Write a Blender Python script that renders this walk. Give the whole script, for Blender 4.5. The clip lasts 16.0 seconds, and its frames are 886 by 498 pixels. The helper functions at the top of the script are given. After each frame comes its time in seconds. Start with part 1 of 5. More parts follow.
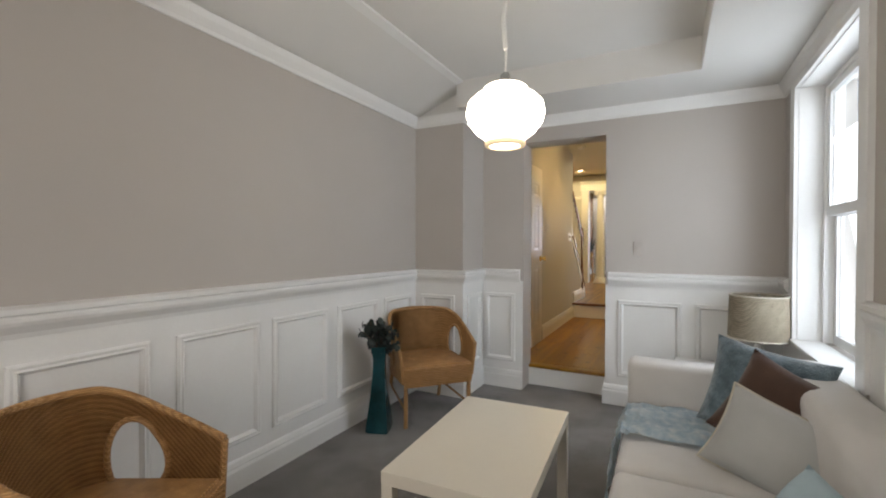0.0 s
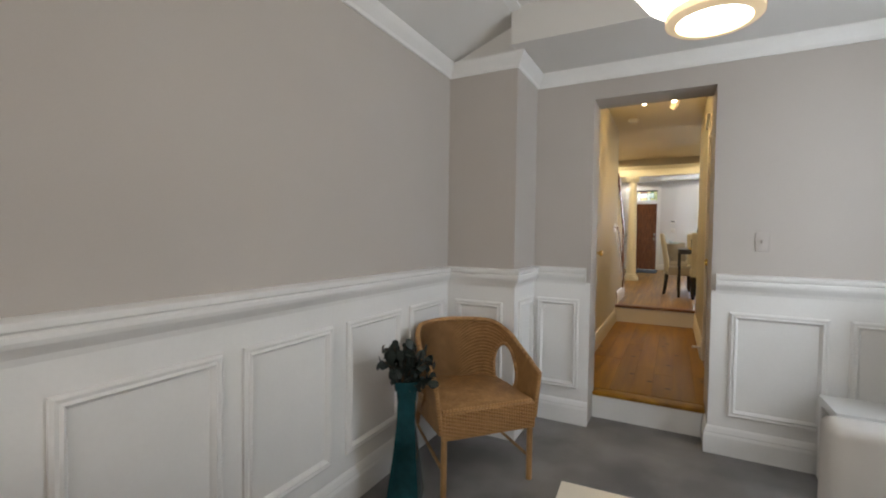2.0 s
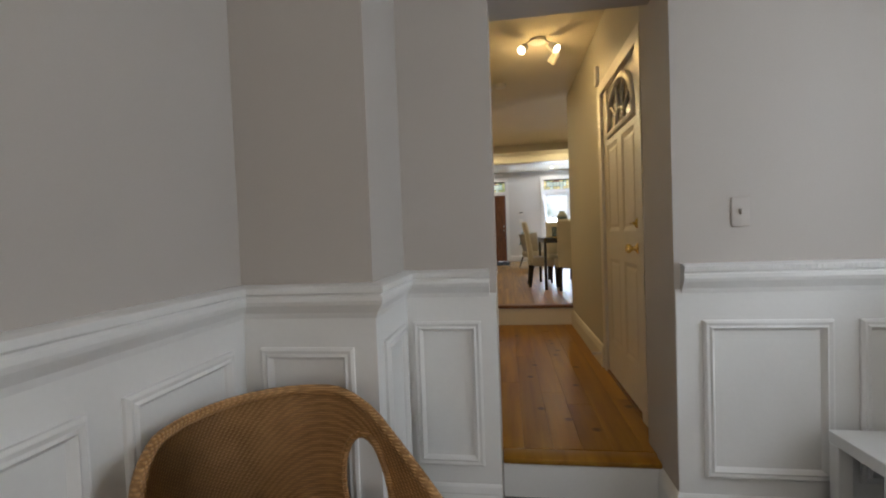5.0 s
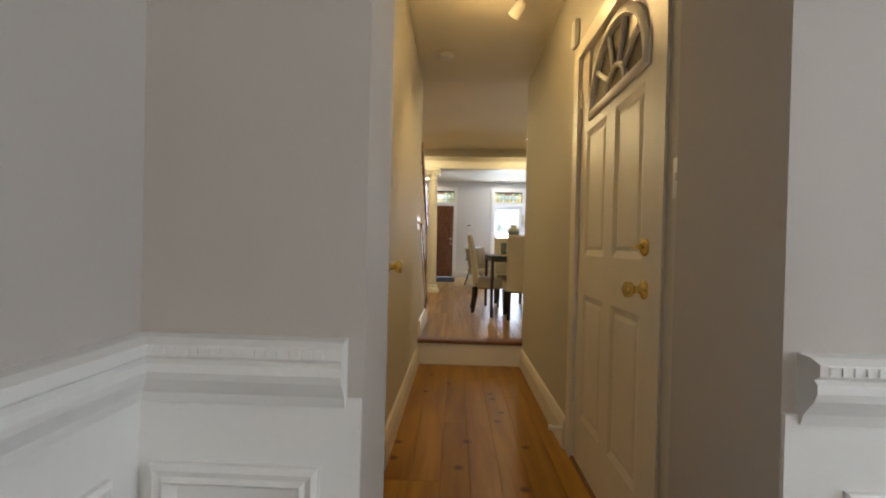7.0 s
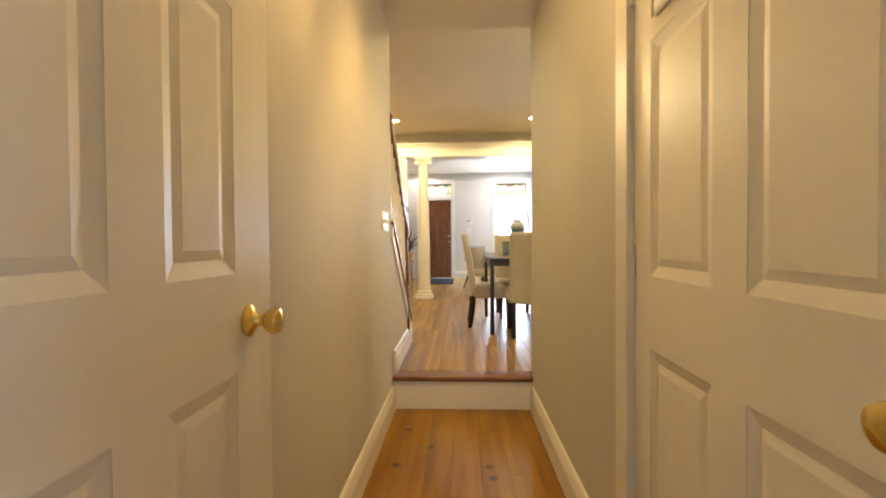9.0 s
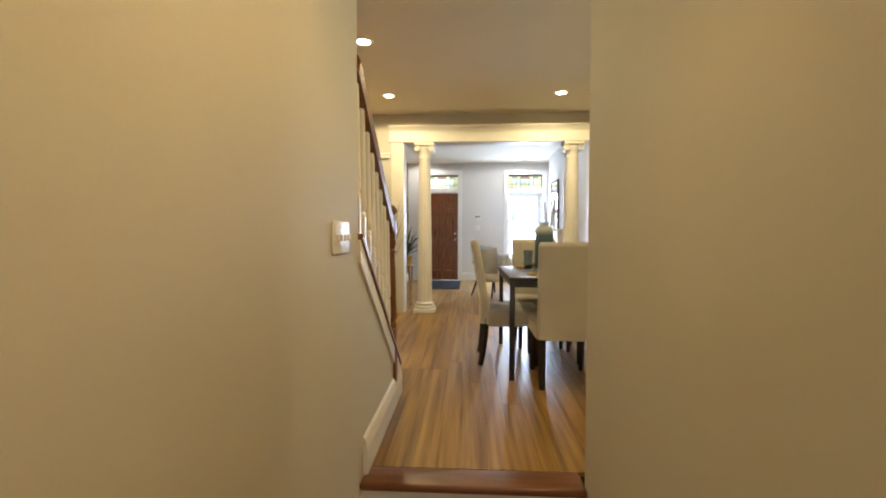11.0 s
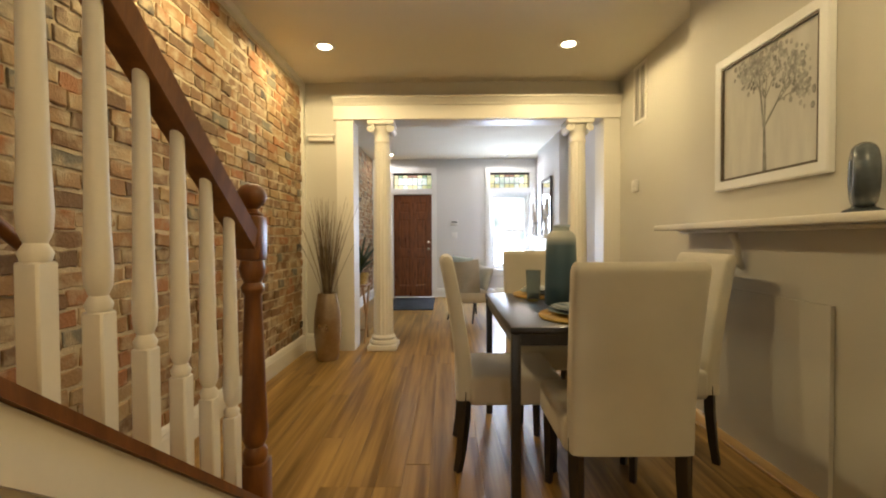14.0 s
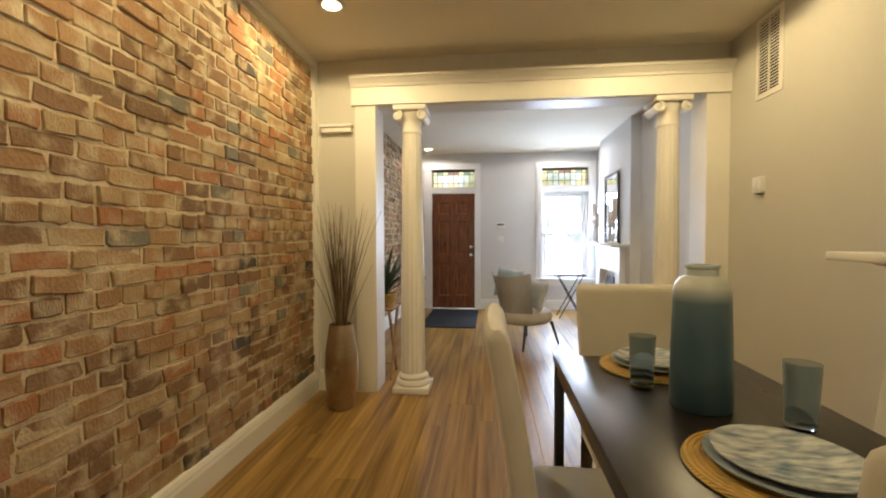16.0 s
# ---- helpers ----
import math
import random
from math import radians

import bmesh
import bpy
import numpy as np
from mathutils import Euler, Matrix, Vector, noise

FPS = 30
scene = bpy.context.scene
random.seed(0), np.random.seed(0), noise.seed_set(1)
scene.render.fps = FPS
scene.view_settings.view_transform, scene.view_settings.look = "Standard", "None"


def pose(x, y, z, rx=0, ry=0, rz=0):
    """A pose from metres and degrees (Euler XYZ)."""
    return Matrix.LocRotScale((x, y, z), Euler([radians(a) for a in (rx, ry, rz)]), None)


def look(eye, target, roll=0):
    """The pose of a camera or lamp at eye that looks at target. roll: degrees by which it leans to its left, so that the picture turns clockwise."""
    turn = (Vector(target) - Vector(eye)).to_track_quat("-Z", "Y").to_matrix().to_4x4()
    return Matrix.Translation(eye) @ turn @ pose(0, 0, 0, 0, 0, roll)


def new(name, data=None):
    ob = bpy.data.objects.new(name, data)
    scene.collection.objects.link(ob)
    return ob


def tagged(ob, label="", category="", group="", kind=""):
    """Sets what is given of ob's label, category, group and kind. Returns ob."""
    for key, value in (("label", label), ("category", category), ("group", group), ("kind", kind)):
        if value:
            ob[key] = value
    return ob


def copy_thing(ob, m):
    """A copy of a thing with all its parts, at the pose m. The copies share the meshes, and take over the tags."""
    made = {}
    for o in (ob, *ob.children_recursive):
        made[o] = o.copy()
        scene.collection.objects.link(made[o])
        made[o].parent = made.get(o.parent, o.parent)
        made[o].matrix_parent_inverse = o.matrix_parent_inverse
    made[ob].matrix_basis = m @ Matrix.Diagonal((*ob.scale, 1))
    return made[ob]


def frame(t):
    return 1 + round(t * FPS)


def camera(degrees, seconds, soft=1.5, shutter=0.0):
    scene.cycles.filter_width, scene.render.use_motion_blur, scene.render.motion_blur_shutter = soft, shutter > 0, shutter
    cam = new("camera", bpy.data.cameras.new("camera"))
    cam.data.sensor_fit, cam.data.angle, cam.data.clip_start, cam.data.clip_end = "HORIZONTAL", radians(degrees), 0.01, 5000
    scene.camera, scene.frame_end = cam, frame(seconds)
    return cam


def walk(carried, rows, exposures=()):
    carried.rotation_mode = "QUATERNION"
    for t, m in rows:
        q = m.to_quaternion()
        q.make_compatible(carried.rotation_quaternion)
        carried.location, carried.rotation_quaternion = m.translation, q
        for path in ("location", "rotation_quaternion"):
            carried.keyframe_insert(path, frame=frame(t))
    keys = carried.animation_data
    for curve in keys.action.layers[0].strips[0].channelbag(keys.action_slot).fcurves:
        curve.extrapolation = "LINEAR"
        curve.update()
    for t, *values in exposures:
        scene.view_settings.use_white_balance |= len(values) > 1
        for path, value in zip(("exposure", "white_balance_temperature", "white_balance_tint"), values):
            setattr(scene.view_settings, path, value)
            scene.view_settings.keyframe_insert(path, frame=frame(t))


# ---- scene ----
cam = camera(90.8, 16.0, soft=2.0)
PATH = [
    (0, (0.797, 0.107, 1.394), (-0.126, 1.882, 1.375), 0.2),
    (0.5, (0.646, 0.357, 1.385), (-0.334, 2.1, 1.364), 0.6),
    (1, (0.476, 0.564, 1.393), (-0.543, 2.285, 1.355), 0.7),
    (1.5, (0.25, 0.732, 1.394), (-0.748, 2.464, 1.34), 1.0),
    (2, (0.064, 0.896, 1.374), (-0.867, 2.665, 1.317), 0.8),
    (2.5, (-0.118, 1.085, 1.363), (-0.923, 2.915, 1.311), -0.1),
    (3, (-0.218, 1.266, 1.331), (-0.939, 3.131, 1.291), -1.0),
    (3.5, (-0.335, 1.485, 1.343), (-0.926, 3.394, 1.292), -2.1),
    (4, (-0.419, 1.739, 1.313), (-0.859, 3.69, 1.257), -2.6),
    (4.2, (-0.42, 1.825, 1.314), (-0.828, 3.782, 1.252), -2.7),
    (6.3, (-0.362, 3.015, 1.317), (-0.466, 5.012, 1.272), 0.4),
    (6.5, (-0.353, 3.128, 1.323), (-0.437, 5.126, 1.285), 0.8),
    (7, (-0.295, 3.41, 1.334), (-0.357, 5.409, 1.318), 1.4),
    (7.5, (-0.268, 3.687, 1.349), (-0.3, 5.687, 1.344), 1.6),
    (8, (-0.207, 3.954, 1.359), (-0.248, 5.953, 1.35), 1.2),
    (8.5, (-0.168, 4.213, 1.366), (-0.229, 6.212, 1.347), 0.2),
    (10.8, (-0.139, 5.535, 1.554), (-0.255, 7.529, 1.467), -0.6),
    (11, (-0.171, 5.673, 1.549), (-0.284, 7.668, 1.475), 0.1),
    (11.5, (-0.172, 5.924, 1.55), (-0.302, 7.919, 1.5), 0.7),
    (12, (-0.154, 6.195, 1.55), (-0.292, 8.19, 1.521), 1.1),
    (12.5, (-0.151, 6.462, 1.544), (-0.281, 8.458, 1.528), 1.3),
    (13, (-0.159, 6.713, 1.539), (-0.236, 8.711, 1.53), 1.2),
    (13.5, (-0.127, 6.969, 1.547), (-0.164, 8.969, 1.535), 0.5),
    (14, (-0.11, 7.224, 1.563), (-0.126, 9.223, 1.523), -0.3),
    (14.5, (-0.12, 7.493, 1.565), (-0.123, 9.492, 1.496), -0.4),
    (15, (-0.112, 7.749, 1.586), (-0.125, 9.747, 1.497), -0.7),
    (15.5, (-0.107, 7.97, 1.673), (-0.214, 9.965, 1.582), -0.7),
    (16, (-0.125, 8.181, 1.728), (-0.341, 10.168, 1.668), -0.2),
]
walk(cam, [(t, look(eye, target, roll)) for t, eye, target, roll in PATH],
     [(0, 0.2, 6400, 9), (1.8, 0.2, 6400, 9), (2.5, -0.1, 6350, 9), (3.0, -0.2, 6300, 9), (4.0, -0.2, 6300, 9), (6.6, -0.15, 6450, 9), (8.6, 1.0, 6650, 10), (11.0, 0.5, 6000, 8), (12.5, 0.4, 6100, 9), (13.5, 0.28, 6400, 10), (16.0, 0.14, 6350, 10)])

# ---- world and light ----
world = bpy.data.worlds.new("sky")
scene.world = world
world.use_nodes = True
wn = world.node_tree.nodes
sky = wn.new("ShaderNodeTexSky")
sky.sky_type, sky.sun_disc = "NISHITA", False
sky.sun_elevation, sky.sun_rotation = radians(42), radians(120)
wn["Background"].inputs[1].default_value = 0.12
world.node_tree.links.new(sky.outputs[0], wn["Background"].inputs[0])

WARM = (1.0, 0.645, 0.245)
DINE = (1.0, 0.775, 0.40)
SOFT = (1.0, 0.90, 0.80)
DAY = (0.70, 0.81, 1.0)


def lamp(name, kind, at, power, color, target=None, size=0.1, size_y=None, angle=100, blend=0.6):
    data = bpy.data.lights.new(name, kind)
    data.energy, data.color = power, color
    if kind == "AREA":
        data.size = size
        if size_y:
            data.shape, data.size_y = "RECTANGLE", size_y
    elif kind == "SPOT":
        data.spot_size, data.spot_blend, data.shadow_soft_size = radians(angle), blend, size
    else:
        data.shadow_soft_size = size
    ob = new(name, data)
    ob.matrix_world = look(at, target) if target else Matrix.Translation(at)
    return ob


sun_data = bpy.data.lights.new("sun", "SUN")
sun_data.energy, sun_data.angle, sun_data.color = 2.0, radians(0.5), (1, 0.95, 0.88)
new("sun", sun_data).matrix_world = look((9, -6, 12), (0, 4, 0))

# daylight in the openings
lamp("window_daylight", "AREA", (1.80, 3.26, 1.62), 6, (0.93, 0.95, 1.0), (0, 3.26, 1.3), 1.0, 1.6)
lamp("front_window_daylight", "AREA", (1.15, 15.99, 1.75), 80, DAY, (0.6, 12, 1.2), 0.72, 1.4)
# fill light added behind the start of the walk; the rear wall has no window
lamp("rear_fill", "AREA", (0.1, -1.55, 1.6), 30, (1.0, 0.92, 0.84), (0, 4, 1.4), 1.2, 1.4)

# the last spot is an added fill under the glowing ceiling panel, not a downlight
CEILING_SPOTS = [(-1.06, 9.40), (-1.11, 10.86), (0.90, 10.85), (0.90, 8.02), (-1.15, 15.42), (0.965, 15.33), (0.66, 12.94)]
for n, (dx, dy) in enumerate(CEILING_SPOTS):
    lamp("ceiling_spot_lamp", "SPOT", (dx, dy, 3.125), (38, 40, 36, 32, 16, 16, 12)[n], DINE if n < 4 else SOFT, (dx, dy, 0), 0.05, angle=172, blend=0.2)
for sx, sy, tx, ty, tz, power in ((-0.24, 5.88, -0.62, 5.0, 0.8, 12), (0.04, 5.88, 0.40, 5.5, 1.9, 10), (0.06, 6.20, -0.648, 7.0, 1.0, 30)):
    lamp("track_lamp", "SPOT", (sx, sy, 2.70), power, WARM, (tx, ty, tz), 0.03, angle=95, blend=0.8)
lamp("hall_lamp", "POINT", (-0.10, 6.03, 2.66), 4.5, WARM, size=0.05)

# ---- materials ----


def mat(name, color, rough=0.6, metal=0.0, scale=6.0, vary=0.06, fine=90.0, bump=0.05, stretch=(1, 1, 1), rand=0.0, spec=0.5, color2=None, sheen=0.0):
    m = bpy.data.materials.new(name)
    m.use_nodes = True
    nt = m.node_tree
    b = nt.nodes["Principled BSDF"]
    tc, mp = nt.nodes.new("ShaderNodeTexCoord"), nt.nodes.new("ShaderNodeMapping")
    mp.inputs["Scale"].default_value = stretch
    nt.links.new(tc.outputs["Object"], mp.inputs[0])
    n1, n2 = nt.nodes.new("ShaderNodeTexNoise"), nt.nodes.new("ShaderNodeTexNoise")
    n1.inputs["Scale"].default_value, n1.inputs["Detail"].default_value = scale, 5
    n2.inputs["Scale"].default_value, n2.inputs["Detail"].default_value = fine, 3
    vec = mp.outputs[0]
    if rand:
        oi, ad = nt.nodes.new("ShaderNodeObjectInfo"), nt.nodes.new("ShaderNodeVectorMath")
        mu = nt.nodes.new("ShaderNodeMath")
        mu.operation, mu.inputs[1].default_value = "MULTIPLY", 37.0
        nt.links.new(oi.outputs["Random"], mu.inputs[0])
        nt.links.new(vec, ad.inputs[0])
        nt.links.new(mu.outputs[0], ad.inputs[1])
        vec = ad.outputs[0]
    nt.links.new(vec, n1.inputs["Vector"])
    nt.links.new(vec, n2.inputs["Vector"])
    ramp = nt.nodes.new("ShaderNodeValToRGB")
    c2 = color2 or tuple(c * (1 - 2.2 * vary) for c in color)
    ramp.color_ramp.elements[0].position, ramp.color_ramp.elements[1].position = 0.32, 0.68
    ramp.color_ramp.elements[0].color, ramp.color_ramp.elements[1].color = (*c2, 1), (*color, 1)
    nt.links.new(n1.outputs[0], ramp.inputs[0])
    out = ramp.outputs[0]
    if vary or rand:
        hs, mr = nt.nodes.new("ShaderNodeHueSaturation"), nt.nodes.new("ShaderNodeMapRange")
        mr.inputs["To Min"].default_value, mr.inputs["To Max"].default_value = 1 - max(vary, rand), 1 + max(vary, rand)
        nt.links.new((oi.outputs["Random"] if rand else n2.outputs[0]), mr.inputs["Value"])
        nt.links.new(mr.outputs[0], hs.inputs["Value"])
        nt.links.new(out, hs.inputs["Color"])
        out = hs.outputs[0]
    nt.links.new(out, b.inputs["Base Color"])
    rr = nt.nodes.new("ShaderNodeMapRange")
    rr.inputs["To Min"].default_value, rr.inputs["To Max"].default_value = max(rough - 0.08, 0.02), min(rough + 0.08, 1)
    nt.links.new(n1.outputs[0], rr.inputs["Value"])
    nt.links.new(rr.outputs[0], b.inputs["Roughness"])
    b.inputs["Metallic"].default_value = metal
    b.inputs["Specular IOR Level"].default_value = spec
    if sheen:
        b.inputs["Sheen Weight"].default_value = sheen
    if bump:
        bp = nt.nodes.new("ShaderNodeBump")
        bp.inputs["Strength"].default_value, bp.inputs["Distance"].default_value = bump, 0.01
        nt.links.new(n2.outputs[0], bp.inputs["Height"])
        nt.links.new(bp.outputs[0], b.inputs["Normal"])
    return m


def glow(name, color, strength):
    m = bpy.data.materials.new(name)
    m.use_nodes = True
    b = m.node_tree.nodes["Principled BSDF"]
    b.inputs["Base Color"].default_value = (*color, 1)
    b.inputs["Emission Color"].default_value = (*color, 1)
    b.inputs["Emission Strength"].default_value = strength
    return m


def glass(name, color, rough=0.02, ior=1.45, weight=1.0):
    m = bpy.data.materials.new(name)
    m.use_nodes = True
    b = m.node_tree.nodes["Principled BSDF"]
    b.inputs["Base Color"].default_value = (*color, 1)
    b.inputs["Roughness"].default_value, b.inputs["IOR"].default_value = rough, ior
    b.inputs["Transmission Weight"].default_value = weight
    return m


def weave(name, color, color2, sx, sz, rough=0.6, strength=0.6, vertical=False):
    """Woven strands: fine bands crossed by wider ones, with relief."""
    m = bpy.data.materials.new(name)
    m.use_nodes = True
    nt = m.node_tree
    b = nt.nodes["Principled BSDF"]
    tc = nt.nodes.new("ShaderNodeTexCoord")
    w1, w2, nz = nt.nodes.new("ShaderNodeTexWave"), nt.nodes.new("ShaderNodeTexWave"), nt.nodes.new("ShaderNodeTexNoise")
    w1.bands_direction, w2.bands_direction = "Z", "DIAGONAL"
    w1.inputs["Scale"].default_value, w2.inputs["Scale"].default_value = sz, sx
    w1.inputs["Distortion"].default_value = w2.inputs["Distortion"].default_value = 1.5
    nz.inputs["Scale"].default_value = 18
    for n in (w1, w2, nz):
        nt.links.new(tc.outputs["Object"], n.inputs["Vector"])
    mx = nt.nodes.new("ShaderNodeMath")
    mx.operation = "MULTIPLY"
    nt.links.new(w1.outputs["Fac"], mx.inputs[0])
    nt.links.new(w2.outputs["Fac"], mx.inputs[1])
    av = nt.nodes.new("ShaderNodeMath")
    av.operation, av.use_clamp = "ADD", True
    nt.links.new(mx.outputs[0], av.inputs[0])
    half = nt.nodes.new("ShaderNodeMath")
    half.operation, half.inputs[1].default_value = "MULTIPLY", 0.7
    nt.links.new(nz.outputs[0], half.inputs[0])
    nt.links.new(half.outputs[0], av.inputs[1])
    ramp = nt.nodes.new("ShaderNodeValToRGB")
    ramp.color_ramp.elements[0].position, ramp.color_ramp.elements[1].position = 0.25, 0.95
    ramp.color_ramp.elements[0].color, ramp.color_ramp.elements[1].color = (*color2, 1), (*color, 1)
    nt.links.new(av.outputs[0], ramp.inputs[0])
    nt.links.new(ramp.outputs[0], b.inputs["Base Color"])
    b.inputs["Roughness"].default_value = rough
    bp = nt.nodes.new("ShaderNodeBump")
    bp.inputs["Strength"].default_value, bp.inputs["Distance"].default_value = strength, 0.004
    nt.links.new(mx.outputs[0], bp.inputs["Height"])
    nt.links.new(bp.outputs[0], b.inputs["Normal"])
    return m


GREY = mat("grey_wall_paint", (0.475, 0.443, 0.412), 0.75, scale=1.3, vary=0.02, fine=140, bump=0.04)
BEIGE = mat("hall_wall_paint", (0.565, 0.54, 0.472), 0.7, scale=1.3, vary=0.02, fine=140, bump=0.04)
PALE = mat("front_room_paint", (0.66, 0.66, 0.66), 0.75, scale=1.3, vary=0.02, fine=140, bump=0.04)
WHITE = mat("white_trim_paint", (0.78, 0.78, 0.77), 0.42, scale=2.5, vary=0.025, fine=60, bump=0.03)
CREAM = mat("cream_trim_paint", (0.76, 0.73, 0.66), 0.45, scale=2.5, vary=0.025, fine=60, bump=0.03)
CEIL = mat("ceiling_paint", (0.70, 0.69, 0.67), 0.8, scale=1.5, vary=0.02, fine=120, bump=0.05)
# cream tone, part of it warm bounce from the floor put into the colour
DCEIL = mat("warm_bounce_ceiling_paint", (0.72, 0.67, 0.55), 0.8, scale=1.5, vary=0.02, fine=120, bump=0.05)
CARPET = mat("grey_carpet", (0.26, 0.25, 0.245), 0.95, scale=2.4, vary=0.10, fine=420, bump=0.6, spec=0.1, color2=(0.135, 0.128, 0.128), sheen=0.2)
PINE = mat("amber_pine", (0.37, 0.19, 0.020), 0.38, scale=2.2, vary=0.10, fine=60, bump=0.02, stretch=(6, 0.5, 6), rand=0.14, spec=0.3, color2=(0.22, 0.093, 0.008))
OAK = mat("brown_plank", (0.40, 0.243, 0.074), 0.36, scale=2.6, vary=0.12, fine=70, bump=0.02, stretch=(8, 0.35, 8), rand=0.13, spec=0.22, color2=(0.145, 0.076, 0.017))
HONEY = mat("honey_oak", (0.52, 0.34, 0.13), 0.38, scale=5, vary=0.12, fine=60, stretch=(5, 0.5, 5), color2=(0.34, 0.20, 0.065))
GAP = mat("floor_gap", (0.03, 0.018, 0.01), 0.9, vary=0.1)
STAIN = mat("stained_wood", (0.21, 0.080, 0.018), 0.34, scale=9, vary=0.2, fine=80, bump=0.04, stretch=(3, 3, 0.5), color2=(0.10, 0.034, 0.008))
NOSE = mat("dark_nosing", (0.20, 0.075, 0.025), 0.35, scale=9, vary=0.2, fine=80, stretch=(0.5, 3, 3))
MAHOG = mat("mahogany", (0.20, 0.065, 0.016), 0.30, scale=8, vary=0.2, fine=70, bump=0.03, stretch=(4, 4, 0.5), color2=(0.09, 0.024, 0.008))
BRASS = mat("brass", (0.80, 0.62, 0.22), 0.22, 1.0, vary=0.05, bump=0.0)
CHROME = mat("steel", (0.6, 0.6, 0.6), 0.25, 1.0, vary=0.05, bump=0.0)
BLACKW = mat("black_wood", (0.022, 0.018, 0.016), 0.32, scale=7, vary=0.2, fine=60, bump=0.03, stretch=(4, 0.6, 4))
LINEN = mat("cream_linen", (0.60, 0.56, 0.47), 0.9, scale=4, vary=0.05, fine=500, bump=0.25, spec=0.2, sheen=0.25)
SLIP = mat("white_slipcover", (0.66, 0.645, 0.63), 0.9, scale=3.5, vary=0.05, fine=420, bump=0.3, spec=0.2, sheen=0.2)
BLUEV = mat("blue_velvet", (0.16, 0.225, 0.27), 0.8, scale=18, vary=0.25, fine=120, bump=0.8, color2=(0.055, 0.090, 0.12), sheen=0.5)
BROWNV = mat("brown_suede", (0.075, 0.034, 0.019), 0.75, scale=9, vary=0.15, fine=200, bump=0.3, sheen=0.3)
GREYF = mat("grey_cushion", (0.46, 0.47, 0.465), 0.85, scale=5, vary=0.05, fine=380, bump=0.3, sheen=0.2)
KNIT = mat("blue_knit", (0.84, 0.90, 0.93), 0.95, scale=22, vary=0.12, fine=110, bump=0.7, color2=(0.50, 0.65, 0.75), sheen=0.3)
PALEBLUE = mat("pale_blue_fabric", (0.42, 0.54, 0.60), 0.9, scale=8, vary=0.08, fine=300, bump=0.3)
IVORY = mat("ivory_lacquer", (0.72, 0.67, 0.575), 0.35, scale=2, vary=0.02, fine=40, bump=0.01)
WICKER = weave("tan_wicker", (0.57, 0.33, 0.130), (0.29, 0.148, 0.052), 32, 44, 0.5, 0.9)
CANE = mat("cane_pole", (0.42, 0.24, 0.10), 0.42, scale=12, vary=0.18, fine=60, stretch=(2, 2, 0.4))
BURLAP = weave("woven_shade", (0.42, 0.37, 0.28), (0.17, 0.14, 0.10), 40, 30, 0.85, 0.4)
TEAL = mat("teal_glaze", (0.014, 0.066, 0.080), 0.10, scale=5, vary=0.25, fine=30, bump=0.04, color2=(0.003, 0.024, 0.028))
LEAF = mat("dark_leaf", (0.035, 0.055, 0.048), 0.55, scale=20, vary=0.3, fine=90, rand=0.3)
FERN = mat("green_leaf", (0.05, 0.085, 0.025), 0.5, scale=20, vary=0.3, fine=90)
TWIG = mat("dry_twig", (0.13, 0.075, 0.04), 0.8, scale=20, vary=0.3, fine=90)
BRONZE = mat("champagne_metal", (0.50, 0.41, 0.30), 0.30, 0.85, scale=4, vary=0.15, fine=40, bump=0.03, color2=(0.34, 0.24, 0.14))
FROST = mat("frosted_white_glass", (0.50, 0.56, 0.56), 0.4, scale=3, vary=0.05, bump=0.0)
SMOKE = glass("smoked_tumbler_glass", (0.54, 0.63, 0.70), 0.03)
CLEAR = glass("window_glass", (1, 1, 1), 0.0, 1.01)
STRAW = weave("woven_charger", (0.64, 0.45, 0.12), (0.36, 0.22, 0.05), 60, 20, 0.6, 0.7)
PLATE = mat("patterned_china", (0.56, 0.58, 0.58), 0.16, scale=16, stretch=(1, 3, 1), vary=0.05, fine=30, bump=0.02, color2=(0.10, 0.15, 0.22))
CHINA = mat("blue_china_rim", (0.36, 0.42, 0.48), 0.2, scale=30, vary=0.1, bump=0.0)
PEWTER = mat("slate_ceramic", (0.10, 0.12, 0.14), 0.25, scale=7, vary=0.2, fine=40, bump=0.04)
CANVAS = mat("painting_ground", (0.62, 0.61, 0.57), 0.8, scale=5, vary=0.08, fine=260, bump=0.2, stretch=(1, 3, 0.6), color2=(0.52, 0.51, 0.49))
PAINTDK = mat("painting_grey", (0.34, 0.33, 0.31), 0.8, scale=20, vary=0.25, fine=90)
PAINTLT = mat("painting_leaf", (0.49, 0.48, 0.46), 0.8, scale=30, vary=0.3, fine=90)
DARKLINE = mat("dark_edge", (0.10, 0.075, 0.05), 0.5, vary=0.1)
MATF = mat("slate_mat", (0.045, 0.05, 0.058), 0.95, scale=6, vary=0.15, fine=300, bump=0.5, spec=0.1)
PLASTIC = mat("white_plastic", (0.75, 0.74, 0.71), 0.35, vary=0.02, bump=0.0)
DISPLAY = mat("grey_display", (0.16, 0.17, 0.17), 0.3, vary=0.05, bump=0.0)
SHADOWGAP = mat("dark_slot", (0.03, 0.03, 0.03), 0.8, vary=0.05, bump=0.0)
MIRROR = mat("mirror_silver", (0.85, 0.86, 0.86), 0.03, 1.0, vary=0.0, bump=0.0)
MORTAR = mat("mortar", (0.58, 0.48, 0.32), 0.95, scale=11, vary=0.16, fine=80, bump=0.5, color2=(0.42, 0.335, 0.205))
GLOBE = glow("pendant_glass", (1.0, 0.88, 0.70), 9.0)
GLOBERIM = glow("pendant_rim", (0.85, 0.66, 0.42), 0.45)
BULB = glow("lamp_glow", (1.0, 0.80, 0.50), 14.0)
